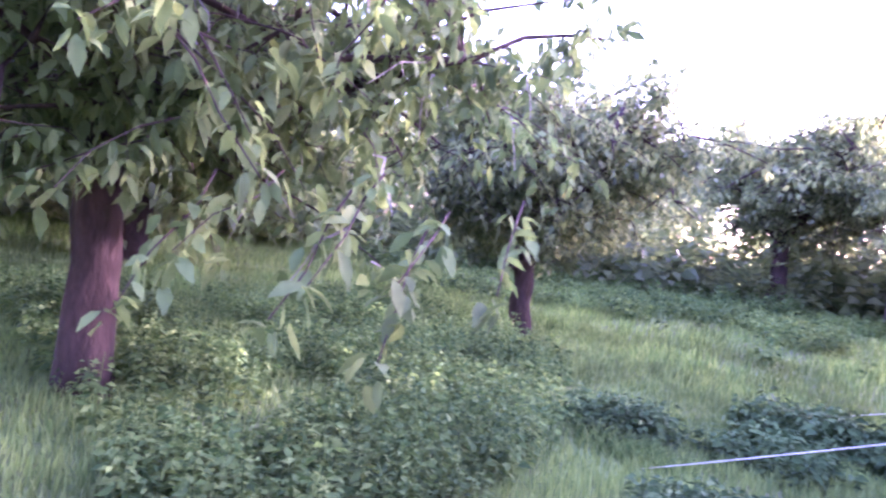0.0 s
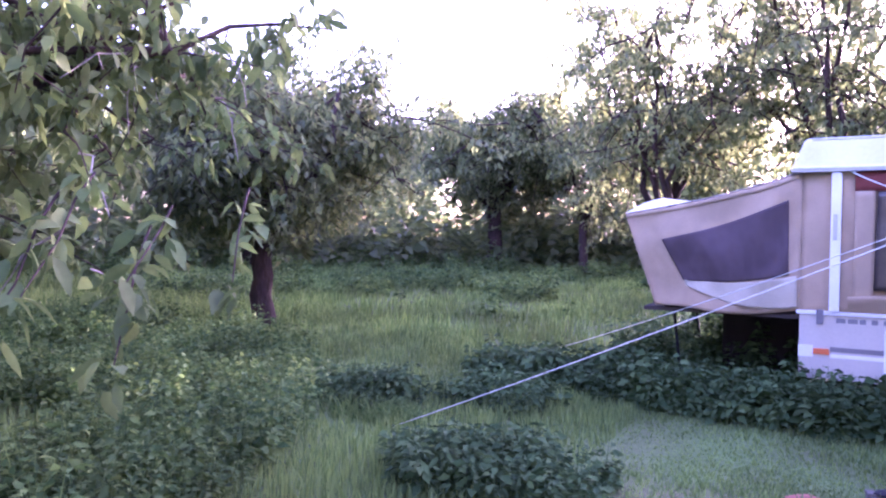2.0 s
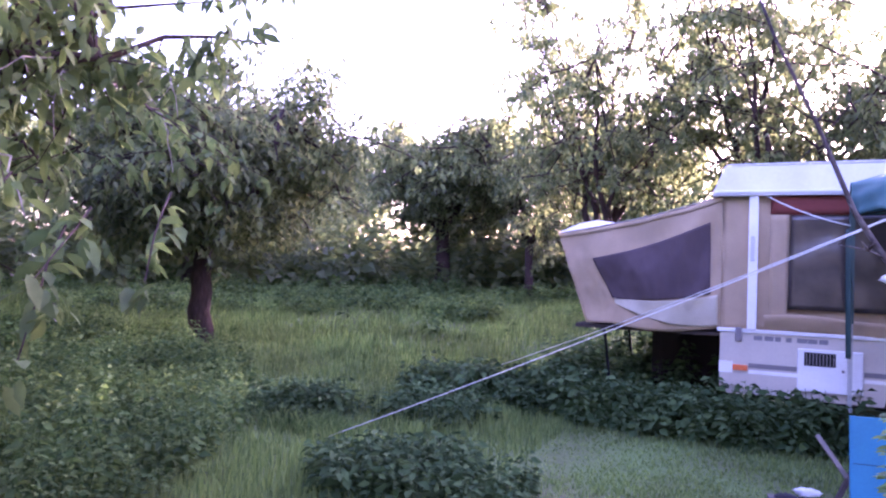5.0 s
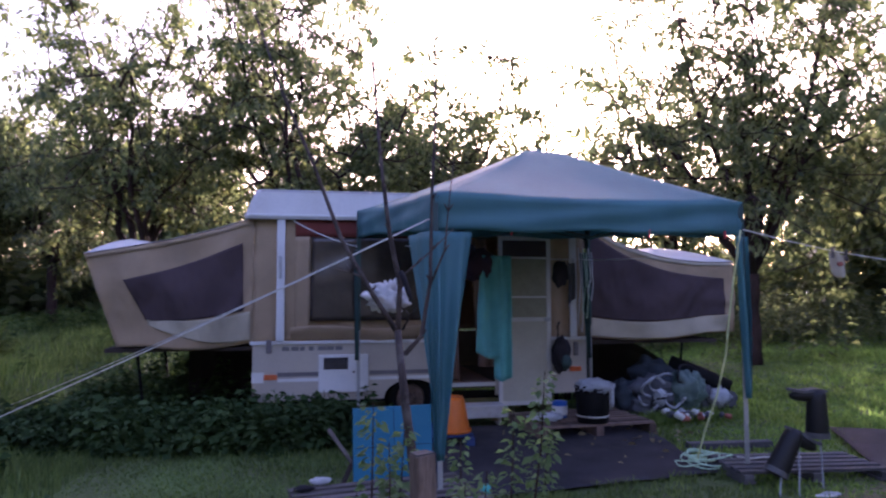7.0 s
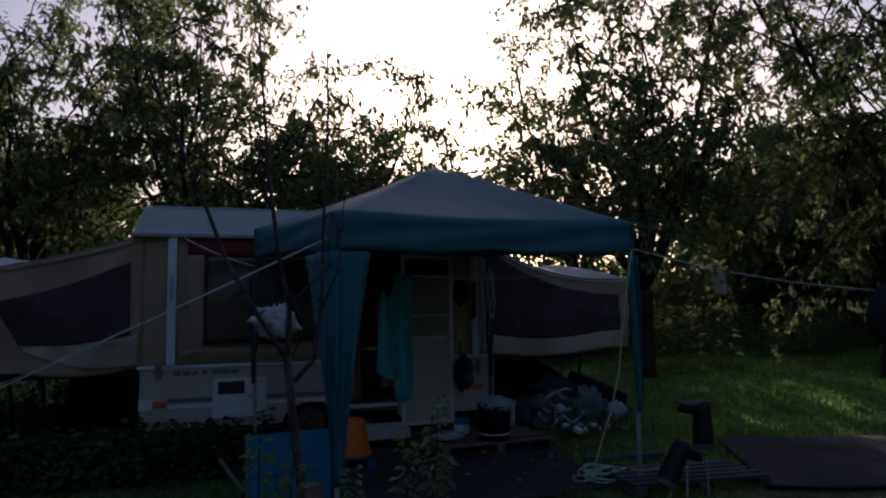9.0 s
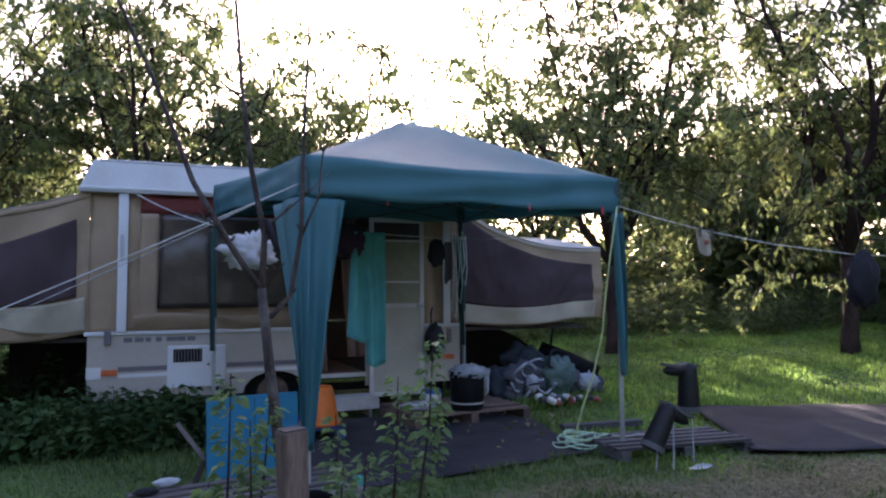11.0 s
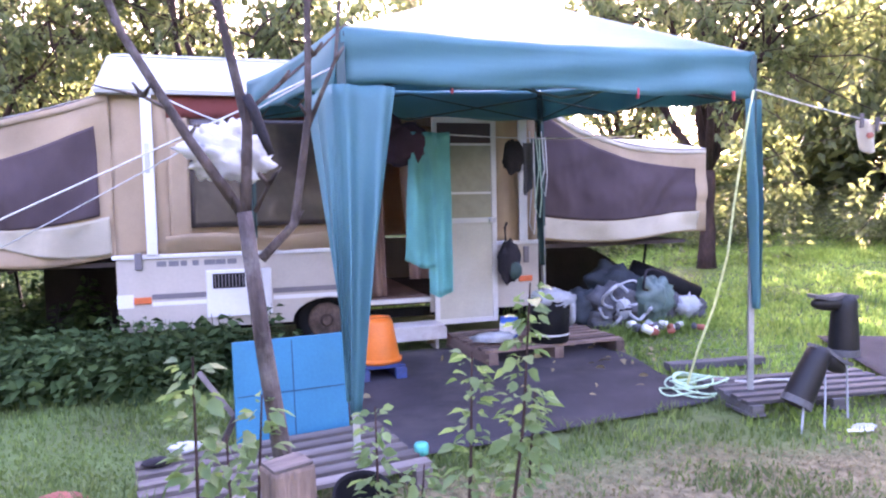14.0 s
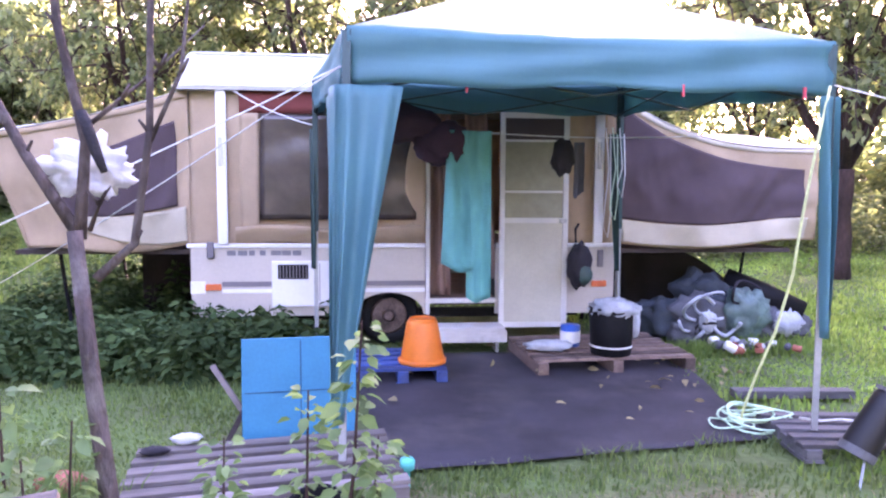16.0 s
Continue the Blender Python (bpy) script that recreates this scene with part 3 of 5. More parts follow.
    # wheel
    for yy in (0.12, 1.8):
        wm = pose(1.73, yy, 0.27, -90)
        wheel = part("wheel", Geo().lathe([(0.06, 0.0), (0.15, 0.012), (0.165, 0.03), (0.165, 0.12), (0.15, 0.14), (0.06, 0.15)], 24, wm), M_RUST, c)
        part("tyre", Geo().lathe([(0.165, 0.01), (0.2, -0.012), (0.25, 0.0), (0.27, 0.03), (0.275, 0.08), (0.27, 0.13), (0.25, 0.155), (0.2, 0.165), (0.165, 0.15)], 28, wm), M_BLACK, wheel, "black rubber tyre", True)
        part("hub", Geo().lathe([(0.0, -0.03), (0.04, -0.028), (0.055, 0.0), (0.06, 0.02)], 16, wm), M_RUST, wheel)
    # roof
    def roof_ring(z, i):
        return [(-0.06 + i, -0.07 + i * 0.8, z), (3.86 - i, -0.07 + i * 0.8, z), (3.86 - i, depth + 0.07 - i * 0.8, z), (-0.06 + i, depth + 0.07 - i * 0.8, z)]
    rg = Geo()
    rings = [roof_ring(2.235, 0.0), roof_ring(2.265, -0.012), roof_ring(2.28, 0.005), roof_ring(2.53, 0.1), roof_ring(2.555, 0.13), roof_ring(2.565, 0.19)]
    vs = [p for r in rings for p in r]
    fs = [(k * 4 + j, k * 4 + (j + 1) % 4, (k + 1) * 4 + (j + 1) % 4, (k + 1) * 4 + j) for k in range(5) for j in range(4)]
    rg.add(vs, fs + [(20, 21, 22, 23), (3, 2, 1, 0)])
    roof = part("roof", rg, M_ROOF, c, "off-white raised roof shell")
    part("roof_trim", Geo().box((-0.04, -0.084, 2.262), (3.84, -0.072, 2.285), bevel=0.004), M_WHITE, roof)
    part("awning_rail", Geo().box((0.1, 0.005, 2.535), (3.7, 0.03, 2.556), bevel=0.005), M_STEEL, roof)
    # lift poles
    for x in (0.27, 3.56):
        part("lift_pole", Geo().box((x, -0.045, 0.935), (x + 0.085, -0.015, 2.26), bevel=0.008), M_WHITE, c, "white roof lift post")
        part("pole_bracket", Geo().box((x + 0.02, -0.06, 1.6), (x + 0.055, -0.046, 1.84), bevel=0.006), M_STEEL, c)
    for x in (0.3, 3.6):
        part("lift_pole", Geo().tube([(x, depth - 0.04, 0.9), (x, depth - 0.04, 2.26)], 0.02, 8), M_STEEL, c)
    # canvas front: left wall, right wall, back wall
    def wall(x0, x1, y, k):
        return lambda u, v: (x0 + (x1 - x0) * u, y + wob(x0 + u * (x1 - x0), v * 1.3, 0.035, 2.6, k) * math.sin(math.pi * v) + 0.012 * math.sin(u * 19 + 2 * v) + 0.012 * noise.noise(Vector((u * 14, v * 5, k))), 0.93 + 1.32 * v)
    part("canvas_wall", Geo().grid(wall(0.03, 2.06, 0.03, 1), 40, 26, (0, 0.004, 0)), M_CANVAS, c, "tan canvas wall", True)
    part("canvas_wall", Geo().grid(wall(3.3, 3.77, 0.03, 2), 14, 22, (0, 0.004, 0)), M_CANVAS, c, "tan canvas wall", True)
    part("canvas_wall", Geo().grid(wall(0.03, 3.77, depth - 0.03, 3), 40, 14, (0, 0.004, 0)), M_CANVAS, c, "tan canvas wall", True)
    part("door_header", Geo().grid(lambda u, v: (2.06 + 1.24 * u, 0.028 + 0.008 * math.sin(u * 14), 2.09 + 0.16 * v), 14, 4, (0, 0.004, 0)), M_CANVAS, c, "", True)
    part("window", Geo().grid(lambda u, v: (0.62 + 1.35 * u + 0.02 * v, -0.012 + wob(u * 1.3, v, 0.02, 3, 7) + 0.008 * math.sin(u * 9), 1.145 + 0.9 * v), 26, 18, (0, 0.004, 0)), M_VINYL, c, "dull clear vinyl window", True)
    part("window_band", Geo().grid(lambda u, v: (0.46 + 1.58 * u, -0.014 + 0.006 * math.sin(u * 11), 2.05 + 0.19 * v), 20, 3, (0, 0.004, 0)), M_RED, c, "dark red canvas band", True)
    part("window_flap", Geo().grid(lambda u, v: (0.46 + 0.16 * u, -0.016 + 0.012 * math.sin(v * 9 + u * 3), 0.99 + 1.06 * v), 5, 18, (0, 0.004, 0)), M_CANVAS, c, "", True)
    part("window_flap", Geo().grid(lambda u, v: (1.99 - 0.12 * math.sin(math.pi * v) * (1 - u) + 0.06 * u, -0.02 + 0.025 * math.sin(v * 7 + u * 2), 0.97 + 1.05 * v), 6, 18, (0, 0.004, 0)), M_CANVAS, c, "", True)
    part("hem_roll", Geo().grid(lambda u, v: (0.42 + 1.6 * u, -0.03 + 0.03 * math.cos(v * 5.5) + wob(u * 2, v, 0.02, 3, 9), 1.0 + 0.08 * math.sin(v * 4) + 0.02 * math.sin(u * 8)), 24, 8), M_CANVAS, c, "", True)

    # pull-out bunks: s = -1 left, 1 right
    def bunk(s, x_in, x_out, z_tip, lean):
        top_in = 2.24
        span = x_out - x_in

        def top(u):
            return top_in + (z_tip - top_in) * u - (0.2 if s > 0 else 0.05) * 4 * u * (1 - u) * (1 - 0.35 * u)

        def bottom(u):
            return 0.93 - 0.06 * math.sin(math.pi * min(1, u * 1.25)) + (0.03 if s > 0 else -0.03) * u

        def xs(u, v):
            return x_in + span * u - lean * span * (1 - v) * u

        def fold(u, v):
            w = noise.noise(Vector((u * 3.1, v * 2.3, 5 + s)))
            return (0.014 * math.sin(u * 30 - s * v * 11 + w * 7) * (0.35 + 0.65 * abs(u - 0.5) * 2) + 0.008 * noise.noise(Vector((u * 26, v * 9, s)))) * math.sin(math.pi * min(1, max(0, v)))

        def side(u, v):
            return (xs(u, v), 0.02 + wob(u * 1.7 + s, v, 0.08, 2.4, 12 + s) * math.sin(math.pi * v) + 0.012 * math.sin(u * 23 + v * 9) * v + 0.025 * math.sin(u * 8 + v * 5) * (1 - v) + fold(u, v), bottom(u) + (top(u) - bottom(u)) * v)
        b = part("bunk_canvas", Geo().grid(side, 72, 36, (0, 0.004, 0)), M_CANVAS, c, "tan canvas bunk side", True)

        def screen(u, v):
            uu = (0.07 + 0.75 * u) if s < 0 else (0.012 + 0.918 * u)
            if s < 0:
                uu -= 0.07 * (1 - v) * u
            lo = (0.27 if s < 0 else 0.18 + 0.08 * u)
            hi = (0.84 if s < 0 else 0.95 - 0.17 * u)
            if s < 0:
                hi = 0.83 - 0.14 * u
            p = side(uu, lo + (hi - lo) * v)
            return (p[0], p[1] - 0.012, p[2])
        part("bunk_screen", Geo().grid(screen, 60, 28, (0, 0.004, 0)), M_SCREEN, b, "grey mesh window", True)

        def flap(u, v):
            if s < 0:
                p = side(0.02 + 0.72 * u, 0.02 + 0.235 * v * (1 - 0.75 * u ** 2) + 0.2 * u * u)
            else:
                p = side(0.02 + 0.93 * u, 0.015 + (0.16 + 0.08 * u) * v)
            return (p[0], p[1] - 0.016 - 0.012 * math.sin(u * 17 + v * 2), p[2])
        part("bunk_flap", Geo().grid(flap, 60, 12, (0, 0.004, 0)), M_FLAP, b, "pale canvas flap under the window", True)

        def trim_top(u, v):
            p = side(0.0 + u, 0.955 + 0.045 * v)
            return (p[0], p[1] - 0.01, p[2] + 0.004)
        part("bunk_edge", Geo().grid(trim_top, 30, 2, (0, 0.004, 0)), M_FLAP if s > 0 else M_CANVAS, b, "", True)

        def roof_sheet(u, v):
            zf = top(u) + 0.015
            zb = top_in + (z_tip + 0.3 - top_in) * u - 0.1 * 4 * u * (1 - u)
            return (x_in + span * u, 0.02 + (depth - 0.04) * v, zf + (zb - zf) * v + 0.03 * math.sin(math.pi * v) * u)
        part("bunk_roof", Geo().grid(roof_sheet, 16, 10, (0, 0, 0.005)), M_ROOF, c, "white vinyl bunk cover", True)
        part("bunk_end", Geo().grid(lambda u, v: (xs(1, v) + 0.01 * math.sin(u * 12), 0.02 + (depth - 0.04) * u, bottom(1) + (z_tip + 0.3 * u + 0.015 - bottom(1)) * v), 12, 12, (s * 0.004, 0, 0)), M_CANVAS, c, "", True)
        part("bunk_back", Geo().grid(lambda u, v: (xs(u, v), depth - 0.02, bottom(u) + (2.0 - bottom(u)) * v), 10, 6, (0, 0.004, 0)), M_CANVAS, c, "", True)
        x0, x1 = sorted((x_in, x_out - s * 0.2))
        part("bunk_board", Geo().box((x0, 0.08, 0.84), (x1, depth - 0.06, 0.88)), M_INSIDE, c)
        for yy in (0.3, depth - 0.3):
            zg = ground_z(x_out, yy)
            part("bunk_strut", Geo().tube([(x_in + span * 0.72, yy, 0.84), (x_in + span * 0.66, yy, zg)], 0.016, 6), M_BLACK, c, "dark steel bunk prop")
    # dark sheet added to close off the dark space under the right bunk
    part("under_bunk_dark", Geo().grid(lambda u, v: (3.8 + 1.62 * u, 1.15 + 0.03 * math.sin(u * 17), 0.02 + (0.83 - 0.4 * u ** 4) * v), 22, 6, (0, 0.004, 0)), M_UNDER_DARK, c, "added dark sheet filling the dark space under the bunk", True)
    # added dark sheet standing in for the shadow and tow hitch here
    part("under_bunk_dark", Geo().grid(lambda u, v: (-0.8 + 0.8 * u, 1.3 + 0.03 * math.sin(u * 13), 0.02 + 0.83 * v), 12, 6, (0, 0.004, 0)), M_UNDER_DARK, c, "added dark sheet filling the dark space under the bunk", True)
    bunk(-1, 0.03, -1.64, 1.84, 0.2)
    bunk(1, 3.8, 5.7, 1.8, 0.0)
    # inside
    part("inner_floor", Geo().box((2.06, 0.06, 0.425), (2.68, depth - 0.1, 0.44)), M_CURTAIN, c)
    part("curtain", Geo().grid(lambda u, v: (2.1 + 0.18 * u + 0.06 * (1 - v) * math.sin(u * 3), 0.1 + 0.03 * math.sin(u * 15), 0.46 + 1.7 * v), 16, 12, (0, 0.004, 0)), M_CURTAIN, c, "rose-brown curtain tied back", True)
    part("curtain", Geo().grid(lambda u, v: (2.52 + 0.2 * u - 0.12 * v, 0.14 + 0.03 * math.sin(u * 12), 0.6 + 1.56 * v), 12, 12, (0, 0.004, 0)), M_CURTAIN, c, "rose-brown curtain", True)
    part("door_post", Geo().box((2.055, -0.02, 0.3), (2.09, 0.028, 2.1), bevel=0.006), M_ALU, c)
    # door leaf, standing folded back beside the opening
    door = part("door", Geo().box((2.7, -0.085, 0.19), (2.745, -0.055, 2.085), bevel=0.006).box((3.265, -0.085, 0.19), (3.315, -0.055, 2.085), bevel=0.006)
                .box((2.745, -0.083, 2.035), (3.265, -0.057, 2.085)).box((2.745, -0.083, 0.19), (3.265, -0.057, 0.235)).box((2.745, -0.083, 1.12), (3.265, -0.057, 1.165)).box((2.745, -0.08, 1.385), (3.265, -0.06, 1.405)), M_ALU, c, "white framed camper door")
    part("door_panel", Geo().box((2.745, -0.074, 0.235), (3.265, -0.066, 1.12)), M_DOOR, door, "cream lower panel")
    part("door_glass", Geo().box((2.745, -0.074, 1.165), (3.265, -0.066, 1.83)), M_DOORGLASS, door, "dull reflecting screen")
    part("door_window", Geo().box((2.745, -0.074, 1.85), (3.265, -0.066, 2.035)), M_SCREEN, door)
    part("door_rail", Geo().box((2.745, -0.083, 1.83), (3.265, -0.057, 1.85)), M_ALU, door)
    part("door_handle", Geo().box((3.23, -0.11, 1.12), (3.3, -0.085, 1.165), bevel=0.008), M_STEEL, door)
    return c


# near-black colour for the added sheets that darken the space below the bunks
M_UNDER_DARK = material("dark_under_sheet", (0.02, 0.015, 0.015), 0.8, scale=4, fine=60, bump=0.2, vary=0.3)
M_RUST = material("rusty_wheel_steel", (0.16, 0.11, 0.09), 0.7, metal=0.3, scale=12, fine=60, bump=0.3, vary=0.5)
M_EMBLEM = material("grey_emblem", (0.2, 0.19, 0.2), 0.5, scale=20, fine=80, bump=0, vary=0.1)
M_DOORGLASS = material("door_screen", (0.3, 0.29, 0.2), 0.3, scale=2, fine=20, bump=0.03, vary=0.2, spec=0.6)
camper()
STEP_WOOD = material("painted_step", (0.6, 0.58, 0.55), 0.6, scale=6, fine=50, bump=0.15, vary=0.15, stain=(0.3, 0.26, 0.22), stretch=(0.3, 1, 1))
stp = thing("camper_step", "white painted wooden step below the camper door", "step", (2.36, -0.16, 0))
part("tread", Geo().box((-0.34, -0.14, 0.205), (0.36, 0.12, 0.23), bevel=0.005), STEP_WOOD, stp)
part("riser", Geo().box((-0.33, -0.13, 0.1), (0.38, -0.105, 0.204), bevel=0.004), STEP_WOOD, stp)
for sx in (-0.33, 0.29):
    part("side_board", Geo().box((sx, -0.084, 0.0), (sx + 0.025, 0.1, 0.204)), STEP_WOOD, stp)


# ---- gazebo ----
CORNERS = [(1.49, -2.63), (4.03, -2.57), (3.76, -0.1), (1.12, -0.25)]  # front left, front right, back right, back left
FEET = [(1.47, -2.93), (4.02, -2.59), (3.77, -0.12), (1.12, -0.3)]
EAVE, PEAK = 2.19, (2.7, -1.4, 2.77)
LIFT = [0.0, 0.0, 0.16, 0.13]  # the back legs are pulled out further


def gazebo():
    g = thing("pop_up_gazebo", "square teal pop-up gazebo with bunched side drapes over a ground sheet", "gazebo", (2.55, -1.4, 0))

    def loc(p):
        return (p[0] - 2.55, p[1] + 1.4, p[2])
    for k in range(4):
        a, b = CORNERS[k], CORNERS[(k + 1) % 4]

        def panel(u, v, a=a, b=b, k=k):
            ex, ey = a[0] + (b[0] - a[0]) * u, a[1] + (b[1] - a[1]) * u
            eave = EAVE + LIFT[k] + (LIFT[(k + 1) % 4] - LIFT[k]) * u
            z = eave + (PEAK[2] - eave) * min(1.0, v / 0.88) - 0.025 * math.sin(math.pi * v) - 0.035 * math.sin(math.pi * u) * (1 - v) + wob(ex * 1.2, ey * 1.2 + v, 0.015, 2, 30)
            return loc((ex + (PEAK[0] - ex) * v, ey + (PEAK[1] - ey) * v, z))
        part("canopy_panel", Geo().grid(panel, 24, 14, (0, 0, -0.003)), M_TEAL, g, "sagging teal canopy panel", True)
        nx, ny = (b[1] - a[1]), -(b[0] - a[0])
        ln = math.hypot(nx, ny)
        nx, ny = nx / ln, ny / ln

        def valance(u, v, a=a, b=b, nx=nx, ny=ny, k=k):
            ex, ey = a[0] + (b[0] - a[0]) * u, a[1] + (b[1] - a[1]) * u
            w = 0.012 * math.sin(u * 31 + k) * v + 0.03 * v * noise.noise(Vector((u * 5, v * 2, 40 + k))) + 0.012 * math.sin(u * 9 + v * 7 + k) * math.sin(math.pi * v)
            z = EAVE + LIFT[k] + (LIFT[(k + 1) % 4] - LIFT[k]) * u - 0.035 * math.sin(math.pi * u) - 0.285 * v + (0.05 * math.sin(math.pi * u) * v) + 0.012 * math.sin(u * 16 + k) * v
            return loc((ex + nx * (0.02 + w), ey + ny * (0.02 + w), z))
        part("valance", Geo().grid(valance, 40, 8, (-nx * 0.003, -ny * 0.003, 0)), M_TEAL, g, "", True)
        f = FEET[k]
        leg = part("leg", Geo().box((-0.016, -0.016, 0), (0.016, 0.016, 1.0)), M_LEG, g, "green and silver steel leg")
        d = Vector((a[0] - f[0], a[1] - f[1], EAVE + LIFT[k] - 0.02 - LEGZ[k]))
        leg.matrix_local = Matrix.Translation(loc((f[0], f[1], LEGZ[k]))) @ d.to_track_quat("Z", "Y").to_matrix().to_4x4() @ Matrix.Diagonal((1, 1, d.length, 1))
        part("outer_tube", Geo().box((-0.021, -0.021, 0.46), (0.021, 0.021, 1.0)), M_DARK_GREEN, leg, "dark green outer tube")
        part("roof_strut", Geo().tube([loc((a[0], a[1], EAVE + LIFT[k] - 0.06)), loc(((a[0] + PEAK[0]) / 2, (a[1] + PEAK[1]) / 2, 2.4)), loc((PEAK[0], PEAK[1], PEAK[2] - 0.06))], 0.01, 5), M_DARK_GREEN, g)
        for sgn in (0, 1):
            ends = [(0.01, 0.08 if sgn else 0.3), (0.5, 0.3 if sgn else 0.08), (0.99, 0.08 if sgn else 0.3)]
            part("truss_bar", Geo().tube([loc((a[0] + (b[0] - a[0]) * f0 - nx * 0.07, a[1] + (b[1] - a[1]) * f0 - ny * 0.07, EAVE + LIFT[k] + (LIFT[(k + 1) % 4] - LIFT[k]) * f0 - dz)) for f0, dz in ends], 0.008, 4), M_DARK_GREEN, g)
    part("peak_cap", Geo().lathe([(0.0, 0.03), (0.05, 0.025), (0.09, -0.02), (0.1, -0.06)], 12, pose(*loc(PEAK))), M_TEAL, g, "", True)

    # drapes bunched at the front legs, and narrow ones at the back
    def drape(top0, top1, foot, z_foot, w_foot, k, folds, cloth=None):
        def fn(u, v):
            w = v ** 1.05
            x = (top0[0] + (top1[0] - top0[0]) * u) * w + (foot[0] + w_foot * (u - 0.3)) * (1 - w)
            y = (top0[1] + (top1[1] - top0[1]) * u) * w + foot[1] * (1 - w)
            amp = 0.018 + 0.02 * (1 - abs(2 * v - 1))
            y += amp * math.sin(u * folds + 1.5 * v) - 0.015
            x += 0.012 * math.sin(u * folds * 0.7 + k)
            return loc((x, y, z_foot + (1.9 - z_foot) * v))
        part("drape", Geo().grid(fn, 30, 24, (0, 0.003, 0)), cloth or M_TEAL, g, "side drape gathered at the leg", True)
    drape((1.42, -2.7), (1.77, -2.66), (1.44, -2.98), 0.34, 0.06, 1, 13)
    drape((1.43, -2.72), (1.36, -2.2), (1.43, -2.96), 0.4, 0.03, 2, 11)
    drape((3.95, -2.61), (4.08, -2.59), (4.015, -2.63), 0.62, 0.04, 3, 12)
    # the back drapes take the darker green of the steel tubes instead of teal
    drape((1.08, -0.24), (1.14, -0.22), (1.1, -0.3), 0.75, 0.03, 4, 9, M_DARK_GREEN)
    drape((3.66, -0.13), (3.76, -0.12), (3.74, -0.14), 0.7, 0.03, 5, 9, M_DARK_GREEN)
    for px, col in ((2.08, 0), (3.2, 0), (3.86, 0)):
        part("peg", Geo().box((px - 2.55 - 0.006, -1.22, 1.885), (px - 2.55 + 0.006, -1.2, 1.945), bevel=0.002), M_PEG, g, "red clothes peg")
    return g


LEGZ = [0.14, 0.1, 0.0, 0.0]
M_LEG = material("silver_leg", (0.4, 0.42, 0.42), 0.4, metal=0.5, scale=8, fine=60, bump=0.03, vary=0.2)
M_PEG = material("red_peg", (0.6, 0.08, 0.1), 0.5, scale=20, fine=80, bump=0, vary=0.1)
PAVILION = gazebo()


def rope(name, label, pts, r, mat, category="rope"):
    return single(name, Geo().tube(pts, r, 6), mat, label, category, smooth=True)


def span(a, b, sag, n=14):
    return [tuple(a[i] + (b[i] - a[i]) * k / n - (sag * 4 * (k / n) * (1 - k / n) if i == 2 else 0) for i in range(3)) for k in range(n + 1)]


rope("guy_rope", "taut white guy rope from gazebo to grass", span((1.46, -2.62, 2.0), (-2.85, -2.63, 0.0), 0.03), 0.0042, M_ROPE)
rope("guy_rope", "thin white guy rope running back past the camper", span((1.45, -2.6, 2.0), (-2.9, 1.65, 0.1), 0.04), 0.004, M_ROPE)
rope("tie_cord", "white cord tying camper roof to gazebo leg", span((0.42, -0.05, 2.23), (1.1, -0.3, 1.93), 0.03), 0.006, M_ROPE)
rope("clothes_line", "pale washing line tied to the gazebo leg", [(4.03, -2.6, 1.96), (4.4, -2.6, 1.88), (4.86, -2.62, 1.79), (5.6, -2.68, 1.68), (6.5, -2.76, 1.6), (8.5, -2.95, 1.55), (11, -3.15, 1.7), (14.35, -3.5, 2.1)], 0.004, M_ROPE)

# ground sheet
def sheet(name, label, corners, seed, nu=30, nv=24, z=0.012):
    def fn(u, v):
        p = [(1 - u) * (1 - v) * corners[0][i] + u * (1 - v) * corners[1][i] + u * v * corners[2][i] + (1 - u) * v * corners[3][i] for i in (0, 1)]
        e = 0.05 * noise.noise(Vector((p[0] * 2, p[1] * 2, seed)))
        return (p[0] + e, p[1] + e, ground_z(p[0], p[1]) + z + 0.012 * max(0, noise.noise(Vector((p[0] * 2.2, p[1] * 2.2, seed + 3)))))
    return single(name, Geo().grid(fn, nu, nv, (0, 0, -0.006)), M_TARP, label, "ground sheet", smooth=True)


sheet("ground_sheet", "dark woven ground sheet under the gazebo", [(1.68, -2.84), (3.85, -2.5), (4.1, -0.4), (1.38, -0.35)], 50, z=0.03)
sheet("ground_sheet", "dark woven ground sheet spread on the lawn", [(4.9, -3.05), (7.7, -4.3), (8.5, -2.35), (5.9, -1.25)], 60, z=0.05)

# ---- grass and herbs ----
def no_go(x, y):
    """Where nothing grows: sheets, pallets and the camper's floor."""
    if 1.35 < x < 3.9 and -2.8 < y < 0 or 0.1 < x < 3.7 and 0.1 < y < 2:
        return True
    if x > 5.0 + (y + 3.05) * 0.556 and x < 8.4 and -1.2 - (x - 5.9) * 0.42 > y > -3.05 - (x - 4.9) * 0.44:
        return True
    return False


def meadow(x, y):
    if no_go(x, y):
        return 0
    return max(0.0, 1 - 1.15 * dryness(x, y)) * (0.55 + 0.6 * noise.noise(Vector((x * 0.6, y * 0.6, 21))))


def lawn_side(x, y):
    return clamp01((x + 0.16 * y - 3.2) * 1.2) * meadow(x, y) * 1.6


def left_side(x, y):
    return meadow(x, y) * clamp01((4.6 - x) * 0.6)


def far_left(x, y):
    return left_side(x, y) * clamp01(max(y, -7 - x) - 0.3)


def straw(x, y):
    return 0 if no_go(x, y) else dryness(x, y)


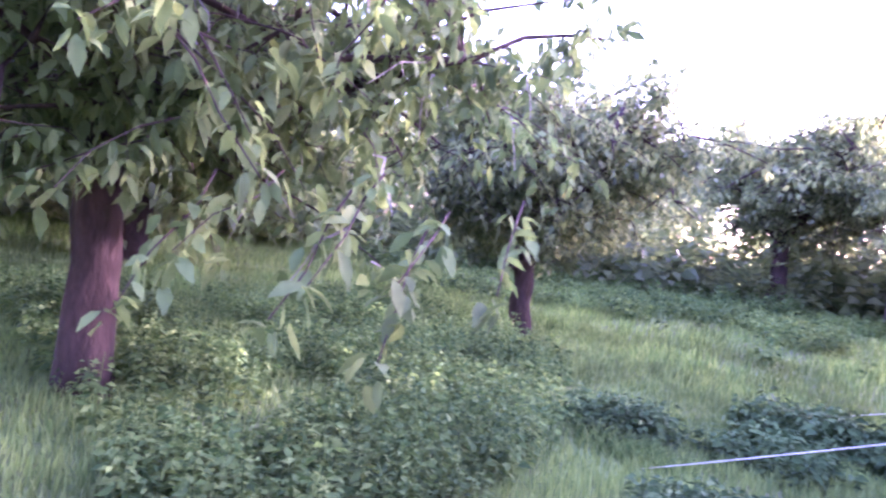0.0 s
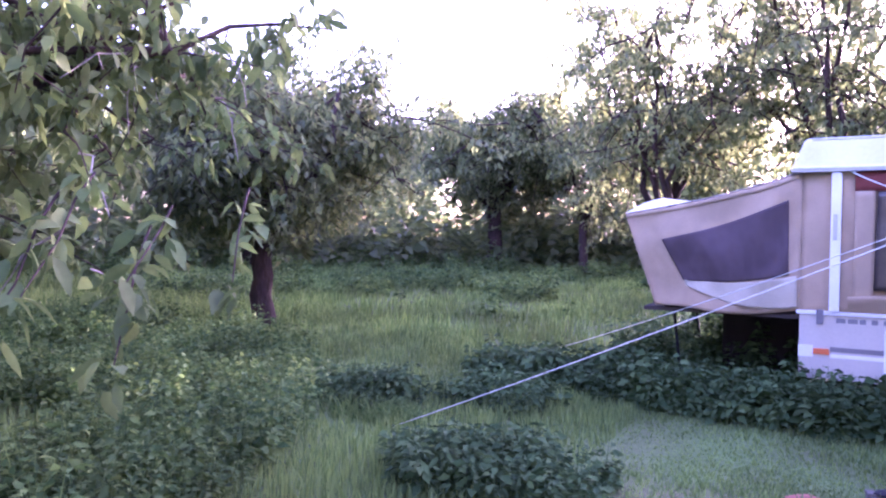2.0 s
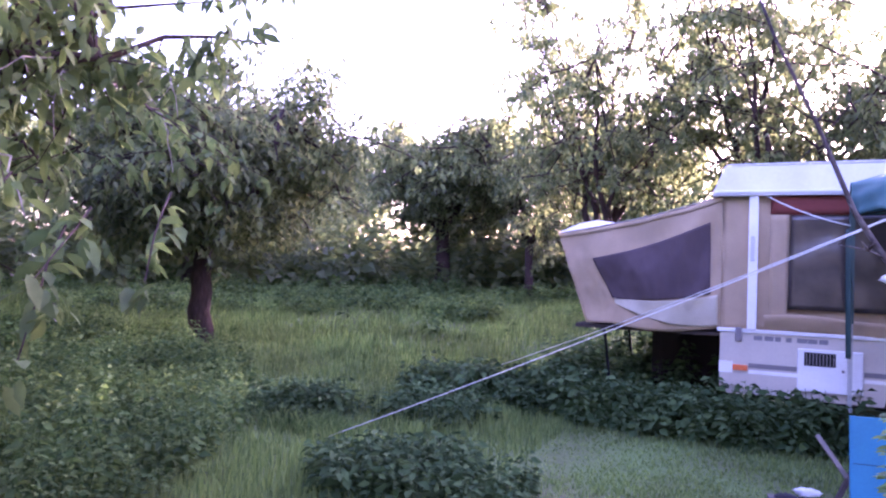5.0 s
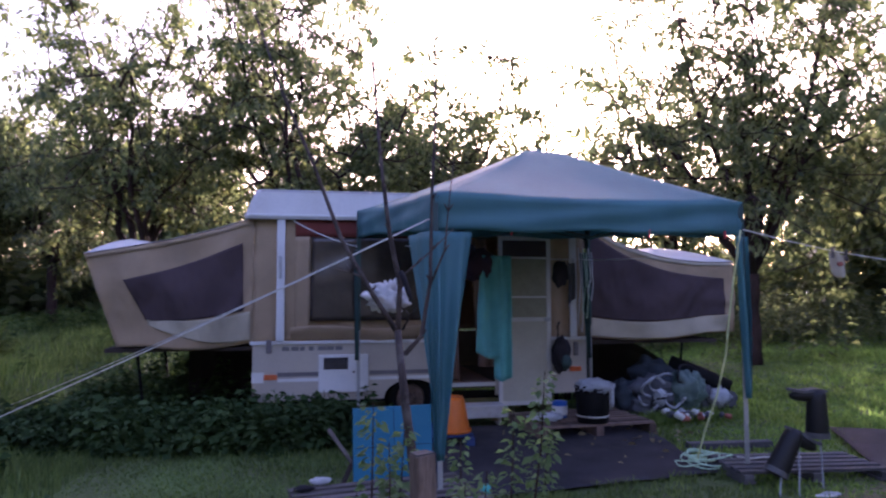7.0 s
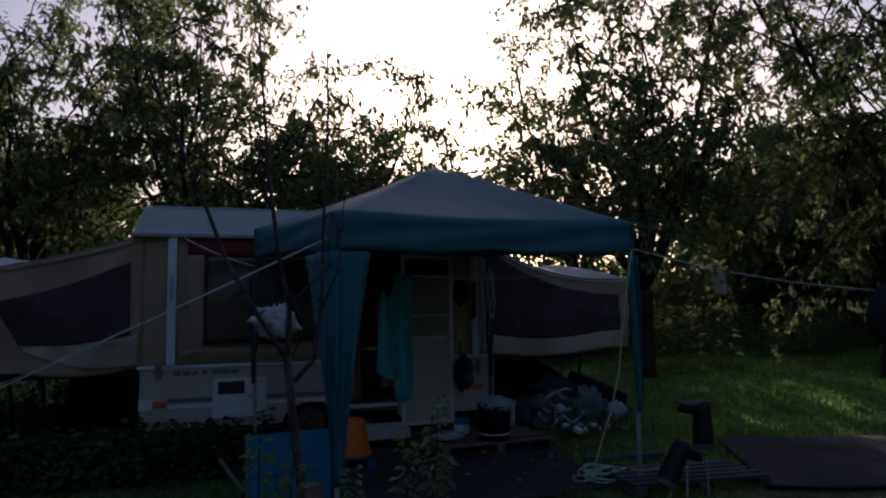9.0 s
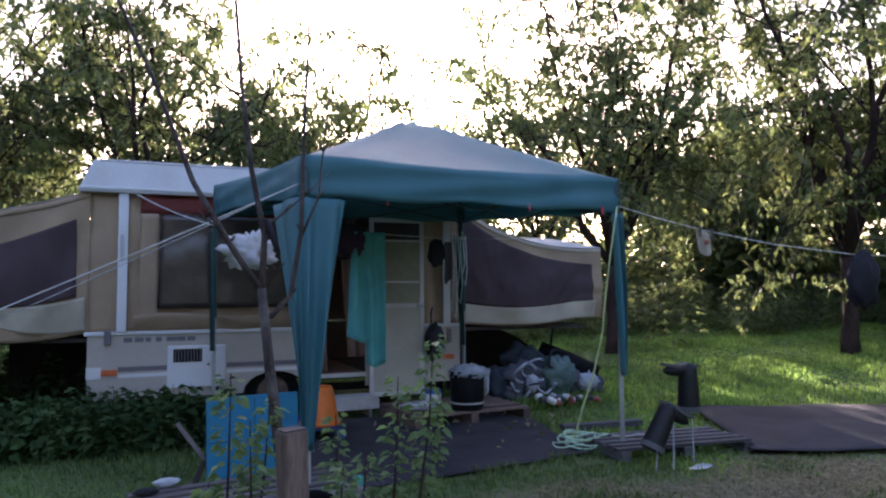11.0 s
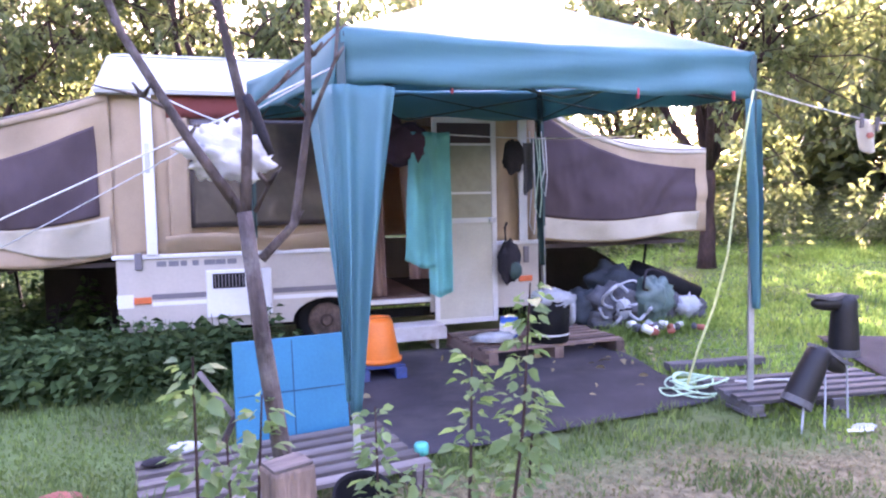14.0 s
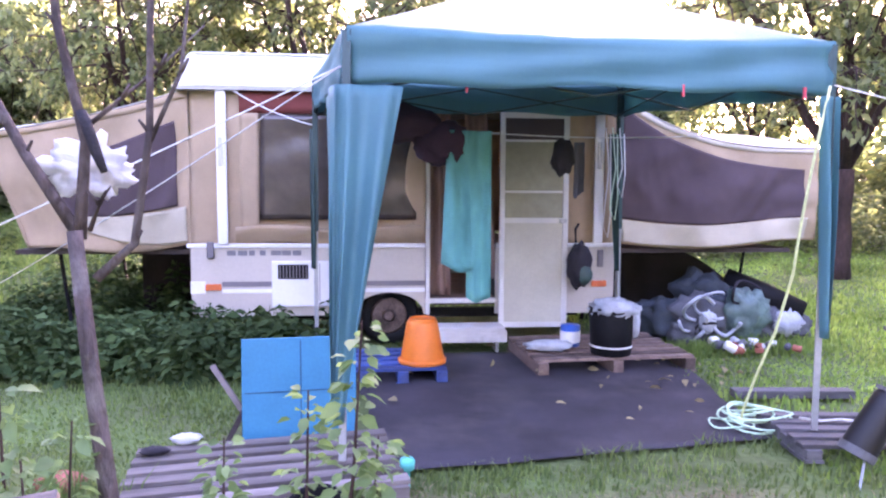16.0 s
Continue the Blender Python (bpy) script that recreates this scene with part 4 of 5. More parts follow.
blades("lawn_grass", "short bright green lawn grass", (3.5, -6.5, 16, 11), 210000, 0.08, M_LAWN, 71, 0.009, lawn_side)
blades("meadow_grass", "rough green orchard grass", (-12, -9.5, -1.2, 2.5), 230000, 0.17, M_GRASS, 72, 0.006, left_side)
blades("short_grass", "short trodden green grass round the camper", (-1.9, -6.0, 5, 1.8), 190000, 0.065, M_GRASS, 78, 0.005, left_side)
blades("tall_grass", "tall uncut grass between the trees", (-20, -9, 5, 21), 330000, 0.24, M_MEADOW, 73, 0.01, far_left)
blades("dry_straw", "dry mown grass lying on the ground", (-1.5, -6.3, 7, -2.6), 150000, 0.04, M_STRAW, 74, 0.003, straw, lean=2.2)


blades("regrowth", "sparse short green regrowth in the dry patch", (-1.5, -6.3, 8, -2.6), 110000, 0.055, M_GRASS, 76, 0.004, lambda x, y: 0 if no_go(x, y) else dryness(x, y) * clamp01(0.12 + noise.noise(Vector((x * 1.4, y * 1.4, 61))) * 2.2), lean=0.8)


def tuft(x, y):
    return max(0, 1 - math.hypot((x + 3.1) / 0.7, (y + 2.4) / 0.4))


blades("grass_tuft", "fresh upright grass tuft beside the pallet", (-0.1, -3.7, 0.6, -2.9), 2600, 0.26, M_GRASS, 77, 0.004, lambda x, y: max(0, 1 - math.hypot((x - 0.36) / 0.28, (y + 3.2) / 0.3)), lean=0.7)
blades("grass_tuft", "long arching blue-green grass tuft", (-3.7, -3.2, -2.1, -2.0), 7000, 0.22, M_HERB, 75, 0.005, tuft, lean=1.3)


def pile_edge(x, y):
    return clamp01(1.0 - abs(y + 0.42 - 0.15 * (x - 4.6)) / 0.22) if 4.1 < x < 5.7 else 0


def sheet_edge(x, y):
    return clamp01(1.0 - abs(y + 2.9 - 0.157 * (x - 1.68)) / 0.14) * clamp01(0.5 + 1.5 * noise.noise(Vector((x * 3.0, y * 3.0, 12))))


blades("grass_tuft", "fresh grass growing up round the gear pile", (4.1, -0.8, 5.7, 0.1), 5000, 0.17, M_LAWN, 79, 0.005, pile_edge, lean=0.7)
blades("grass_tuft", "ragged grass along the edge of the ground sheet", (1.6, -3.2, 3.9, -2.4), 7000, 0.1, M_GRASS, 70, 0.004, sheet_edge, lean=0.8)


def nettle_zone(x, y):
    n = noise.noise(Vector((x * 0.8, y * 0.8, 31)))
    return clamp01(0.5 + 1.3 * n) * clamp01((-5.0 - 0.6 * (y + 1) - x) * 1.4 + 0.6) * clamp01(0.25 + 0.45 * (-0.4 - y))


herbs("nettle_patch", "dense dull green nettles in the shade", scatter(81, 2600, (-8.5, -6.2, -2.6, 0.0), nettle_zone), M_HERB, 82, 0.085, 0.42)
herbs("nettle_patch", "tall dusky nettles round the far trees", scatter(83, 700, (-15, 0.5, -3.5, 14), lambda x, y: (0.6 if noise.noise(Vector((x * 0.5, y * 0.5, 5))) > 0.12 else 0.02) * clamp01((y - 3.0) * 0.3 + clamp01(-8.0 - x))), M_HERB, 84, 0.14, 0.55, tiers=6)


def bramble_zone(x, y):
    return clamp01(1.3 - abs(y + 0.55 + 0.12 * x) * 2.2) * (1 if x < 1.0 else 0.3)


herbs("bramble_bank", "low dark green leafy brambles beside the camper", scatter(85, 700, (-3.2, -1.3, 1.25, 0.25), bramble_zone, (0.35, 1.12)), M_BRAMBLE, 86, 0.13, 0.4, tiers=8, per=4, ratio=0.65)
herbs("bramble_bank", "dark shady brambles behind and below the bunk", scatter(95, 150, (-2.1, 0.9, 0.0, 3.0), None, (0.5, 1.2)), M_BRAMBLE, 96, 0.13, 0.6, tiers=9, per=4, ratio=0.65)
herbs("bush_row", "sunlit bushes along the orchard edge", scatter(87, 900, (5.0, 3.5, 20, 11), lambda x, y: 0.8 if noise.noise(Vector((x * 0.35, y * 0.35, 55))) > 0.0 else 0.05, (0.4, 1.6)), M_LEAF, 88, 0.11, 0.8, tiers=11, per=5, category="bushes", spread=0.6)
herbs("bush_row", "sunlit undergrowth below the far trees", scatter(89, 2300, (-25, -16, 27, 27), lambda x, y: (1 if x > 7 or y < 3 else 0.64) if 17 < math.hypot(x - 1, y + 2) < 24 else 0, (0.5, 1.7)), M_LEAF_FAR, 90, 0.36, 1.7, tiers=9, per=5, category="bushes", spread=1.0)


# ---- pallets and things round the pitch ----
M_PALLET = material("weathered_pallet_wood", (0.175, 0.15, 0.138), 0.9, scale=5, fine=45, bump=0.5, vary=0.35, stretch=(0.2, 1.5, 1), stain=(0.14, 0.12, 0.11), piece=0.4)
M_PALLET_BROWN = material("brown_pallet_wood", (0.19, 0.13, 0.105), 0.9, scale=5, fine=45, bump=0.5, vary=0.35, stretch=(1.5, 0.2, 1), stain=(0.1, 0.075, 0.06), piece=0.4)
M_PALLET_BLUE = material("blue_pallet_paint", (0.05, 0.1, 0.3), 0.75, scale=5, fine=45, bump=0.4, vary=0.35, stain=(0.12, 0.12, 0.14), piece=0.4)
M_PALLET_DARK = material("dark_wet_pallet_wood", (0.09, 0.085, 0.09), 0.7, scale=5, fine=45, bump=0.4, vary=0.4, stretch=(0.2, 1.5, 1), piece=0.4)
M_BLUE = material("blue_board_paint", (0.022, 0.22, 0.37), 0.5, scale=3, fine=60, bump=0.06, vary=0.12, stain=(0.04, 0.24, 0.35))
M_ORANGE = material("orange_plastic", (0.85, 0.2, 0.02), 0.4, scale=4, fine=60, bump=0.04, vary=0.1)
M_BAG = material("white_bag_plastic", (0.74, 0.75, 0.77), 0.35, scale=6, fine=30, bump=0.4, vary=0.12, through_light=0.3)
M_BOARD_SEAM = material("seam_paint", (0.02, 0.09, 0.16), 0.7, scale=5, fine=60, bump=0.05, vary=0.2)
M_STRAP = material("pale_webbing", (0.42, 0.45, 0.5), 0.8, scale=6, fine=90, bump=0.2, vary=0.2)
M_SHEEN = material("green_grey_sheet", (0.12, 0.19, 0.18), 0.35, scale=5, fine=40, bump=0.3, vary=0.3)
M_CLEAR = material("milky_bag_plastic", (0.62, 0.66, 0.7), 0.25, scale=6, fine=30, bump=0.5, vary=0.2, through_light=0.35)
M_SLATE = material("slate_fabric", (0.045, 0.06, 0.075), 0.85, scale=4, fine=70, bump=0.3, vary=0.3)
M_GREY_FAB = material("grey_fabric", (0.095, 0.1, 0.115), 0.85, scale=4, fine=70, bump=0.3, vary=0.25)
M_BLACK_FAB = material("black_fabric", (0.025, 0.022, 0.028), 0.9, scale=5, fine=90, bump=0.3, vary=0.3)
M_PLUM = material("dark_plum_cloth", (0.055, 0.03, 0.05), 0.9, scale=5, fine=90, bump=0.3, vary=0.25)
M_TOWEL = material("turquoise_towel", (0.14, 0.5, 0.47), 0.95, scale=6, fine=200, bump=0.5, vary=0.14, through_light=0.15)
M_ROPE_GREEN = material("pale_green_rope", (0.55, 0.78, 0.55), 0.7, scale=40, fine=300, bump=0.3, vary=0.15)
M_ROPE_YELLOW = material("yellow_green_rope", (0.66, 0.72, 0.34), 0.7, scale=40, fine=300, bump=0.3, vary=0.15)
M_POST = material("split_post_wood", (0.2, 0.145, 0.115), 0.9, scale=6, fine=40, bump=0.6, vary=0.5, stretch=(2, 2, 0.3), stain=(0.09, 0.06, 0.05))
M_TEALCAP = material("turquoise_plastic", (0.06, 0.5, 0.45), 0.4, scale=5, fine=60, bump=0.03, vary=0.1)
M_BRICK = material("red_brick", (0.38, 0.13, 0.09), 0.9, scale=8, fine=60, bump=0.4, vary=0.3)
M_BOOT = material("black_boot_rubber", (0.008, 0.008, 0.009), 0.5, scale=5, fine=60, bump=0.08, vary=0.25)
M_SOLE = material("grey_boot_band", (0.1, 0.1, 0.105), 0.6, scale=5, fine=60, bump=0.1, vary=0.2)
M_BLUE_TUB = material("blue_plastic", (0.03, 0.13, 0.5), 0.35, scale=5, fine=60, bump=0.03, vary=0.1)


def pallet(label, place, turn, length, width, slats, mat, height=0.14, group="pallets"):
    """Boards along x on three bearers along y."""
    rng = random.Random(hash(round(place[0] * 100)))
    p = thing("wooden_pallet", label, "pallet", (place[0], place[1], 0.0), group)
    p.rotation_euler = (0, 0, radians(turn))
    for k in range(3):
        x = (-0.5 + k * 0.5) * (length - 0.1)
        part("bearer", Geo().box((x - 0.04, -width / 2, 0.03), (x + 0.04, width / 2, height - 0.02), bevel=0.004), mat, p)
        part("skid", Geo().box((x - 0.05, -width / 2, 0.012), (x + 0.05, width / 2, 0.03)), mat, p)
    w = width / slats
    for k in range(slats):
        y = -width / 2 + (k + 0.5) * w
        d = rng.uniform(-0.01, 0.01)
        s = part("slat", Geo().box((-length / 2 + d, -w * 0.3, -0.011), (length / 2 + d * 2, w * 0.3, 0.011), bevel=0.002), mat, p)
        s.location = (0, y, height - 0.01)
        s.rotation_euler = (radians(rng.uniform(-1, 1)), 0, radians(rng.uniform(-0.8, 0.8)))
    return p


pallet("weathered grey wooden pallet lying in the grass", (1.12, -2.9), 10, 1.22, 0.74, 6, M_PALLET, 0.125)
pallet("brown wooden pallet used as a doorstep", (3.42, -0.62), 4, 1.28, 0.92, 8, M_PALLET_BROWN)
pallet("small blue painted pallet beside the step", (1.8, -0.9), 2, 0.66, 0.72, 5, M_PALLET_BLUE, 0.13)
pallet("dark wet pallet at the edge of the sheet", (4.44, -2.6), -6, 1.2, 0.6, 5, M_PALLET_DARK, 0.1)


plank = thing("timber_plank", "grey weathered timber lying by the rope coil", "plank", (4.4, -1.78, 0.03))
plank.rotation_euler = (0, 0, radians(-5))
part("board", Geo().box((-0.4, -0.05, 0.0), (0.4, 0.05, 0.055), bevel=0.006), M_PALLET_DARK, plank)


def ball(c, r, seed, rough=0.25, n=14, squash=(1, 1, 1), freq=2.5):
    """A lumpy closed form for bundles and bags."""
    g = Geo()
    vs, fs = [], []
    for i in range(n + 1):
        th = math.pi * i / n
        for j in range(2 * n):
            ph = math.pi * j / n
            d = Vector((math.sin(th) * math.cos(ph), math.sin(th) * math.sin(ph), math.cos(th)))
            k = 1 + rough * noise.noise(d * freq + Vector((seed, seed * 1.7, 0))) + rough * 0.6 * abs(noise.noise(d * freq * 2.3 + Vector((seed * 3, 0, seed))))
            vs.append((c[0] + d.x * r * k * squash[0], c[1] + d.y * r * k * squash[1], c[2] + d.z * r * k * squash[2]))
    m = 2 * n
    for i in range(n):
        for j in range(m):
            fs.append((i * m + j, (i + 1) * m + j, (i + 1) * m + (j + 1) % m, i * m + (j + 1) % m))
    return g.add(vs, fs)


# blue board propped on the grey pallet
board = thing("blue_board", "bright blue painted board propped upright on a pallet", "board", (1.22, -2.42, 0.02))
board.rotation_euler = (radians(-5), 0, radians(7))
part("panel", Geo().box((-0.3, -0.014, 0.0), (0.3, 0.014, 0.59), bevel=0.004), M_BLUE, board)
part("seam", Geo().box((-0.285, -0.0165, 0.302), (0.285, -0.0145, 0.308)), M_BOARD_SEAM, board)
part("seam", Geo().box((0.003, -0.0165, 0.005), (0.009, -0.0145, 0.575)), M_BOARD_SEAM, board)
for sx, tilt in ((-0.3, 24), (-0.26, -20)):
    lg = part("leg", Geo().box((-0.014, -0.02, -0.24), (0.014, 0.02, 0.26), bevel=0.003), M_PALLET if tilt > 0 else M_INSIDE, board, "bare wooden strut")
    lg.location = (sx - 0.02, 0.06, 0.23)
    lg.rotation_euler = (radians(-12), radians(-tilt * 1.4), 0)

# bucket upside down on the blue pallet
bkt = thing("bucket", "orange plastic bucket turned upside down on a blue pallet", "bucket", (1.96, -1.04, 0.13))
part("body", Geo().lathe([(0.165, 0.02), (0.115, 0.3), (0.105, 0.318), (0.0, 0.322)], 32), M_ORANGE, bkt, smooth=True)
part("rim", Geo().lathe([(0.16, 0.0), (0.178, 0.002), (0.18, 0.028), (0.163, 0.034)], 32), M_ORANGE, bkt, smooth=True)
part("foot_ring", Geo().lathe([(0.088, 0.32), (0.09, 0.332), (0.098, 0.332), (0.1, 0.318)], 28), M_ORANGE, bkt, smooth=True)

# bin with a bag over its rim, tub and loose bag
bn = thing("waste_bin", "black plastic bin with a white bag folded over its rim", "bin", (3.44, -0.92, 0.142))
part("body", Geo().lathe([(0.0, 0.0), (0.15, 0.0), (0.155, 0.01), (0.175, 0.36), (0.168, 0.37)], 28), M_BLACK, bn, smooth=True)
part("band", Geo().lathe([(0.158, 0.06), (0.163, 0.063), (0.163, 0.073), (0.16, 0.076)], 28), M_ROPE, bn, "pale cord tied round the foot")
part("bag", ball((0.02, 0.0, 0.35), 0.182, 3, 0.3, 16, (1, 1, 0.42), 4.5), M_CLEAR, bn, "crumpled white plastic bag", True)
part("bag_tail", ball((0.165, -0.06, 0.27), 0.07, 5, 0.45, 12, (0.5, 0.8, 1.7), 4.5), M_CLEAR, bn, "", True)
tub = thing("tub", "small blue plastic tub with a white label", "tub", (3.2, -0.62, 0.142))
part("body", Geo().lathe([(0.0, 0.0), (0.075, 0.0), (0.08, 0.17), (0.0, 0.172)], 20), M_BLUE_TUB, tub, smooth=True)
part("label_band", Geo().lathe([(0.0785, 0.03), (0.081, 0.035), (0.0825, 0.12), (0.0805, 0.125)], 20), M_WHITE, tub)
single("plastic_bag", ball((2.98, -0.83, 0.19), 0.12, 8, 0.35, 12, (1.5, 0.7, 0.35), 3.5), M_CLEAR, "crumpled clear plastic bag on the brown pallet", "plastic bag", smooth=True)

# bundle of camping gear under the bunk
GEAR = [((4.35, 0.18, 0.2), 0.24, 11, M_SLATE, "dark slate canvas sack"), ((4.62, 0.02, 0.24), 0.25, 12, M_GREY_FAB, "grey and black folded awning sack"), ((4.95, 0.12, 0.26), 0.27, 13, M_SLATE, "dark slate canvas sack"),
        ((5.25, 0.1, 0.18), 0.22, 14, M_GREY_FAB, "grey folded tarpaulin"), ((4.75, 0.3, 0.42), 0.24, 15, M_SLATE, "dark slate canvas sack"), ((5.5, 0.02, 0.13), 0.16, 16, M_GREY_FAB, "pale plastic sheeting sack"), ((4.45, -0.1, 0.12), 0.15, 17, M_GREY_FAB, "grey folded tarpaulin")]
for c0, r0, s0, m0, lab in GEAR:
    single("gear_sack", ball(c0, r0, s0, 0.5, 16, (1.1, 0.8, 0.8), 2.6), m0, lab + " lying under the bunk", "sack", "camping gear pile", smooth=True)
single("gear_sack", ball((4.98, -0.12, 0.3), 0.2, 31, 0.45, 18, (1.0, 0.5, 1.0), 3.2), M_SHEEN, "glossy grey-green folded tent sheet lying on the pile", "sack", "camping gear pile", smooth=True)
single("plastic_sheeting", ball((5.4, -0.1, 0.2), 0.11, 32, 0.5, 14, (1.2, 0.5, 0.9), 4.0), M_STRAP, "milky plastic sheeting spilling from the gear pile", "plastic sheeting", smooth=True)
STRAPS = [(4.5, 0.36, 0.15, 0.3), (4.62, 0.4, 0.16, 0.9), (4.58, 0.16, 0.12, 1.4), (4.74, 0.22, 0.13, 2.2), (4.4, 0.26, 0.13, 3.0), (4.9, 0.5, 0.14, 0.4), (4.55, 0.1, 0.1, 2.0)]
for k, (cx, cz, cr, ph) in enumerate(STRAPS):
    ring = [(cx + cr * math.cos(a), -0.24 - 0.015 * (k % 3) + 0.06 * math.sin(a * 2 + k) + 0.16 * max(0.0, cz - 0.25), cz + 0.75 * cr * math.sin(a)) for a in [4.2 * j / 16 + ph for j in range(17)]]
    single("strap", Geo().tube(ring, 0.013 if k % 3 else 0.017, 6), M_BLACK_FAB if k % 3 == 2 else M_STRAP, "webbing strap looped on the gear pile", "strap", "gear straps", smooth=True)
single("cloth_bundle", ball((4.56, -0.24, 0.24), 0.085, 34, 0.3, 14, (0.9, 0.5, 1.1), 3.5), M_STRAP, "pale rolled cloth between the straps", "cloth", smooth=True)
single("rolled_mat", Geo().tube([(5.0, 0.35, 0.55), (5.3, 0.2, 0.42), (5.62, 0.05, 0.26)], [0.12, 0.125, 0.12], 16), M_BLACK, "black rolled mat leaning over the gear pile", "rolled mat", smooth=True)
rr = random.Random(4)
for k in range(26):
    px, py, s = 4.84 + rr.uniform(-0.36, 0.36), -0.5 + rr.uniform(-0.12, 0.12), rr.uniform(0.02, 0.04)
    single("litter_can", Geo().lathe([(0.0, -1.3 * s), (s * 0.8, -1.3 * s), (s, -1.1 * s), (s, 1.1 * s), (s * 0.8, 1.3 * s), (0.0, 1.3 * s)], 10, pose(px, py, ground_z(px, py) + s + 0.03 + rr.uniform(0, 0.06), rr.uniform(60, 120), 0, rr.uniform(0, 180))),
           rr.choice([M_WHITE, M_GREY_FAB, M_BRICK, M_PALLET_BROWN, M_CLEAR]), "small crushed can in a heap on the grass", "can", "heap of cans", smooth=True)

# rope coil by the front leg, with its end running up to the eave
rc = thing("rope_coil", "coil of pale green rope lying by the gazebo leg", "rope", (3.84, -2.3, 0.035))
coil_rng = random.Random(9)
for k in range(7):
    r0, cx, cy, ph = coil_rng.uniform(0.09, 0.17), coil_rng.uniform(-0.05, 0.05), coil_rng.uniform(-0.05, 0.05), coil_rng.uniform(0, 6)
    part("loop", Geo().tube([(cx + r0 * 1.35 * math.cos(a + ph), cy + r0 * math.sin(a + ph), 0.015 + k * 0.012 + 0.015 * math.sin(2 * a)) for a in [2 * math.pi * j / 20 for j in range(21)]], 0.007, 5), M_ROPE_GREEN, rc, smooth=True)
part("loop", Geo().tube([(-0.15 + 0.13 * math.cos(a), -0.02 + 0.1 * math.sin(a), 0.02 + 0.01 * math.sin(3 * a)) for a in [2 * math.pi * j / 18 for j in range(19)]], 0.006, 5), M_ROPE_GREEN, rc, smooth=True)
rope("hanging_rope", "yellow-green rope hanging from the gazebo eave", [(3.98, -2.64, 1.95), (3.94, -2.6, 1.6), (3.91, -2.56, 1.25), (3.9, -2.52, 0.95), (3.85, -2.46, 0.62), (3.78, -2.4, 0.35), (3.73, -2.36, 0.12), (3.74, -2.34, 0.06)], 0.008, M_ROPE_YELLOW)
rope("rope_end", "white rope end trailing over the dark pallet", [(4.02, -2.45, 0.12), (4.12, -2.5, 0.115), (4.25, -2.48, 0.115), (4.4, -2.56, 0.115), (4.55, -2.53, 0.115)], 0.007, M_ROPE)


def boot(label, m):
    """A wellington upside down on a stick: the shaft hangs below, the foot and sole are on top."""
    b = thing("rubber_boot", label, "boot", (0, 0, 0), "boots drying on sticks")
    b.matrix_world = m
    part("shaft", Geo().lathe([(0.082, 0.0), (0.083, 0.03), (0.077, 0.15), (0.07, 0.25), (0.068, 0.31), (0.05, 0.345), (0.0, 0.35)], 20), M_BOOT, b, smooth=True)
    part("foot", ball((-0.075, 0.0, 0.3), 0.075, 2, 0.04, 12, (1.75, 0.68, 0.62), 2.0), M_BOOT, b, "", True)
    part("sole", Geo().grid(lambda u, v: (-0.205 + 0.275 * u, (v - 0.5) * (0.085 + 0.025 * math.sin(u * 5)), 0.348 + 0.006 * math.cos(u * 9)), 12, 4, (0, 0, -0.02)), M_SOLE, b, "grey cleated sole")
    part("top_band", Geo().lathe([(0.083, -0.012), (0.0865, -0.01), (0.0865, 0.028), (0.083, 0.03)], 20), M_SOLE, b, "grey rim band")
    return b


boot("black rubber boot upended on a stick to dry", pose(4.35, -2.97, 0.38, 0, 0, -12))
boot("black rubber boot tilted upside down on a stick", pose(3.92, -3.06, 0.15, 0, 30, 0) @ pose(0, 0, 0, 0, 0, 176))
for sx, sy, tx, ty, tz in ((3.9, -3.12, 3.99, -3.06, 0.38), (4.06, -3.12, 4.09, -3.09, 0.34), (4.37, -2.99, 4.35, -2.97, 0.66)):
    single("boot_stick", Geo().tube([(sx, sy, -0.03), ((sx + tx) / 2 + 0.005, (sy + ty) / 2, tz / 2), (tx, ty, tz)], [0.006, 0.006, 0.005], 7), M_STRAP, "pale peeled stick pushed into the ground", "stick", "boot sticks")
single("plastic_scrap", ball((4.25, -3.2, 0.02), 0.06, 21, 0.4, 10, (1.3, 0.6, 0.25), 4), M_CLEAR, "torn white plastic scrap on the grass", "scrap", smooth=True)
single("plastic_pipe", Geo().tube([(4.1, -3.24, 0.03), (4.17, -3.26, 0.028), (4.24, -3.27, 0.03)], 0.009, 8), M_WHITE, "short white plastic pipe on the grass", "pipe")

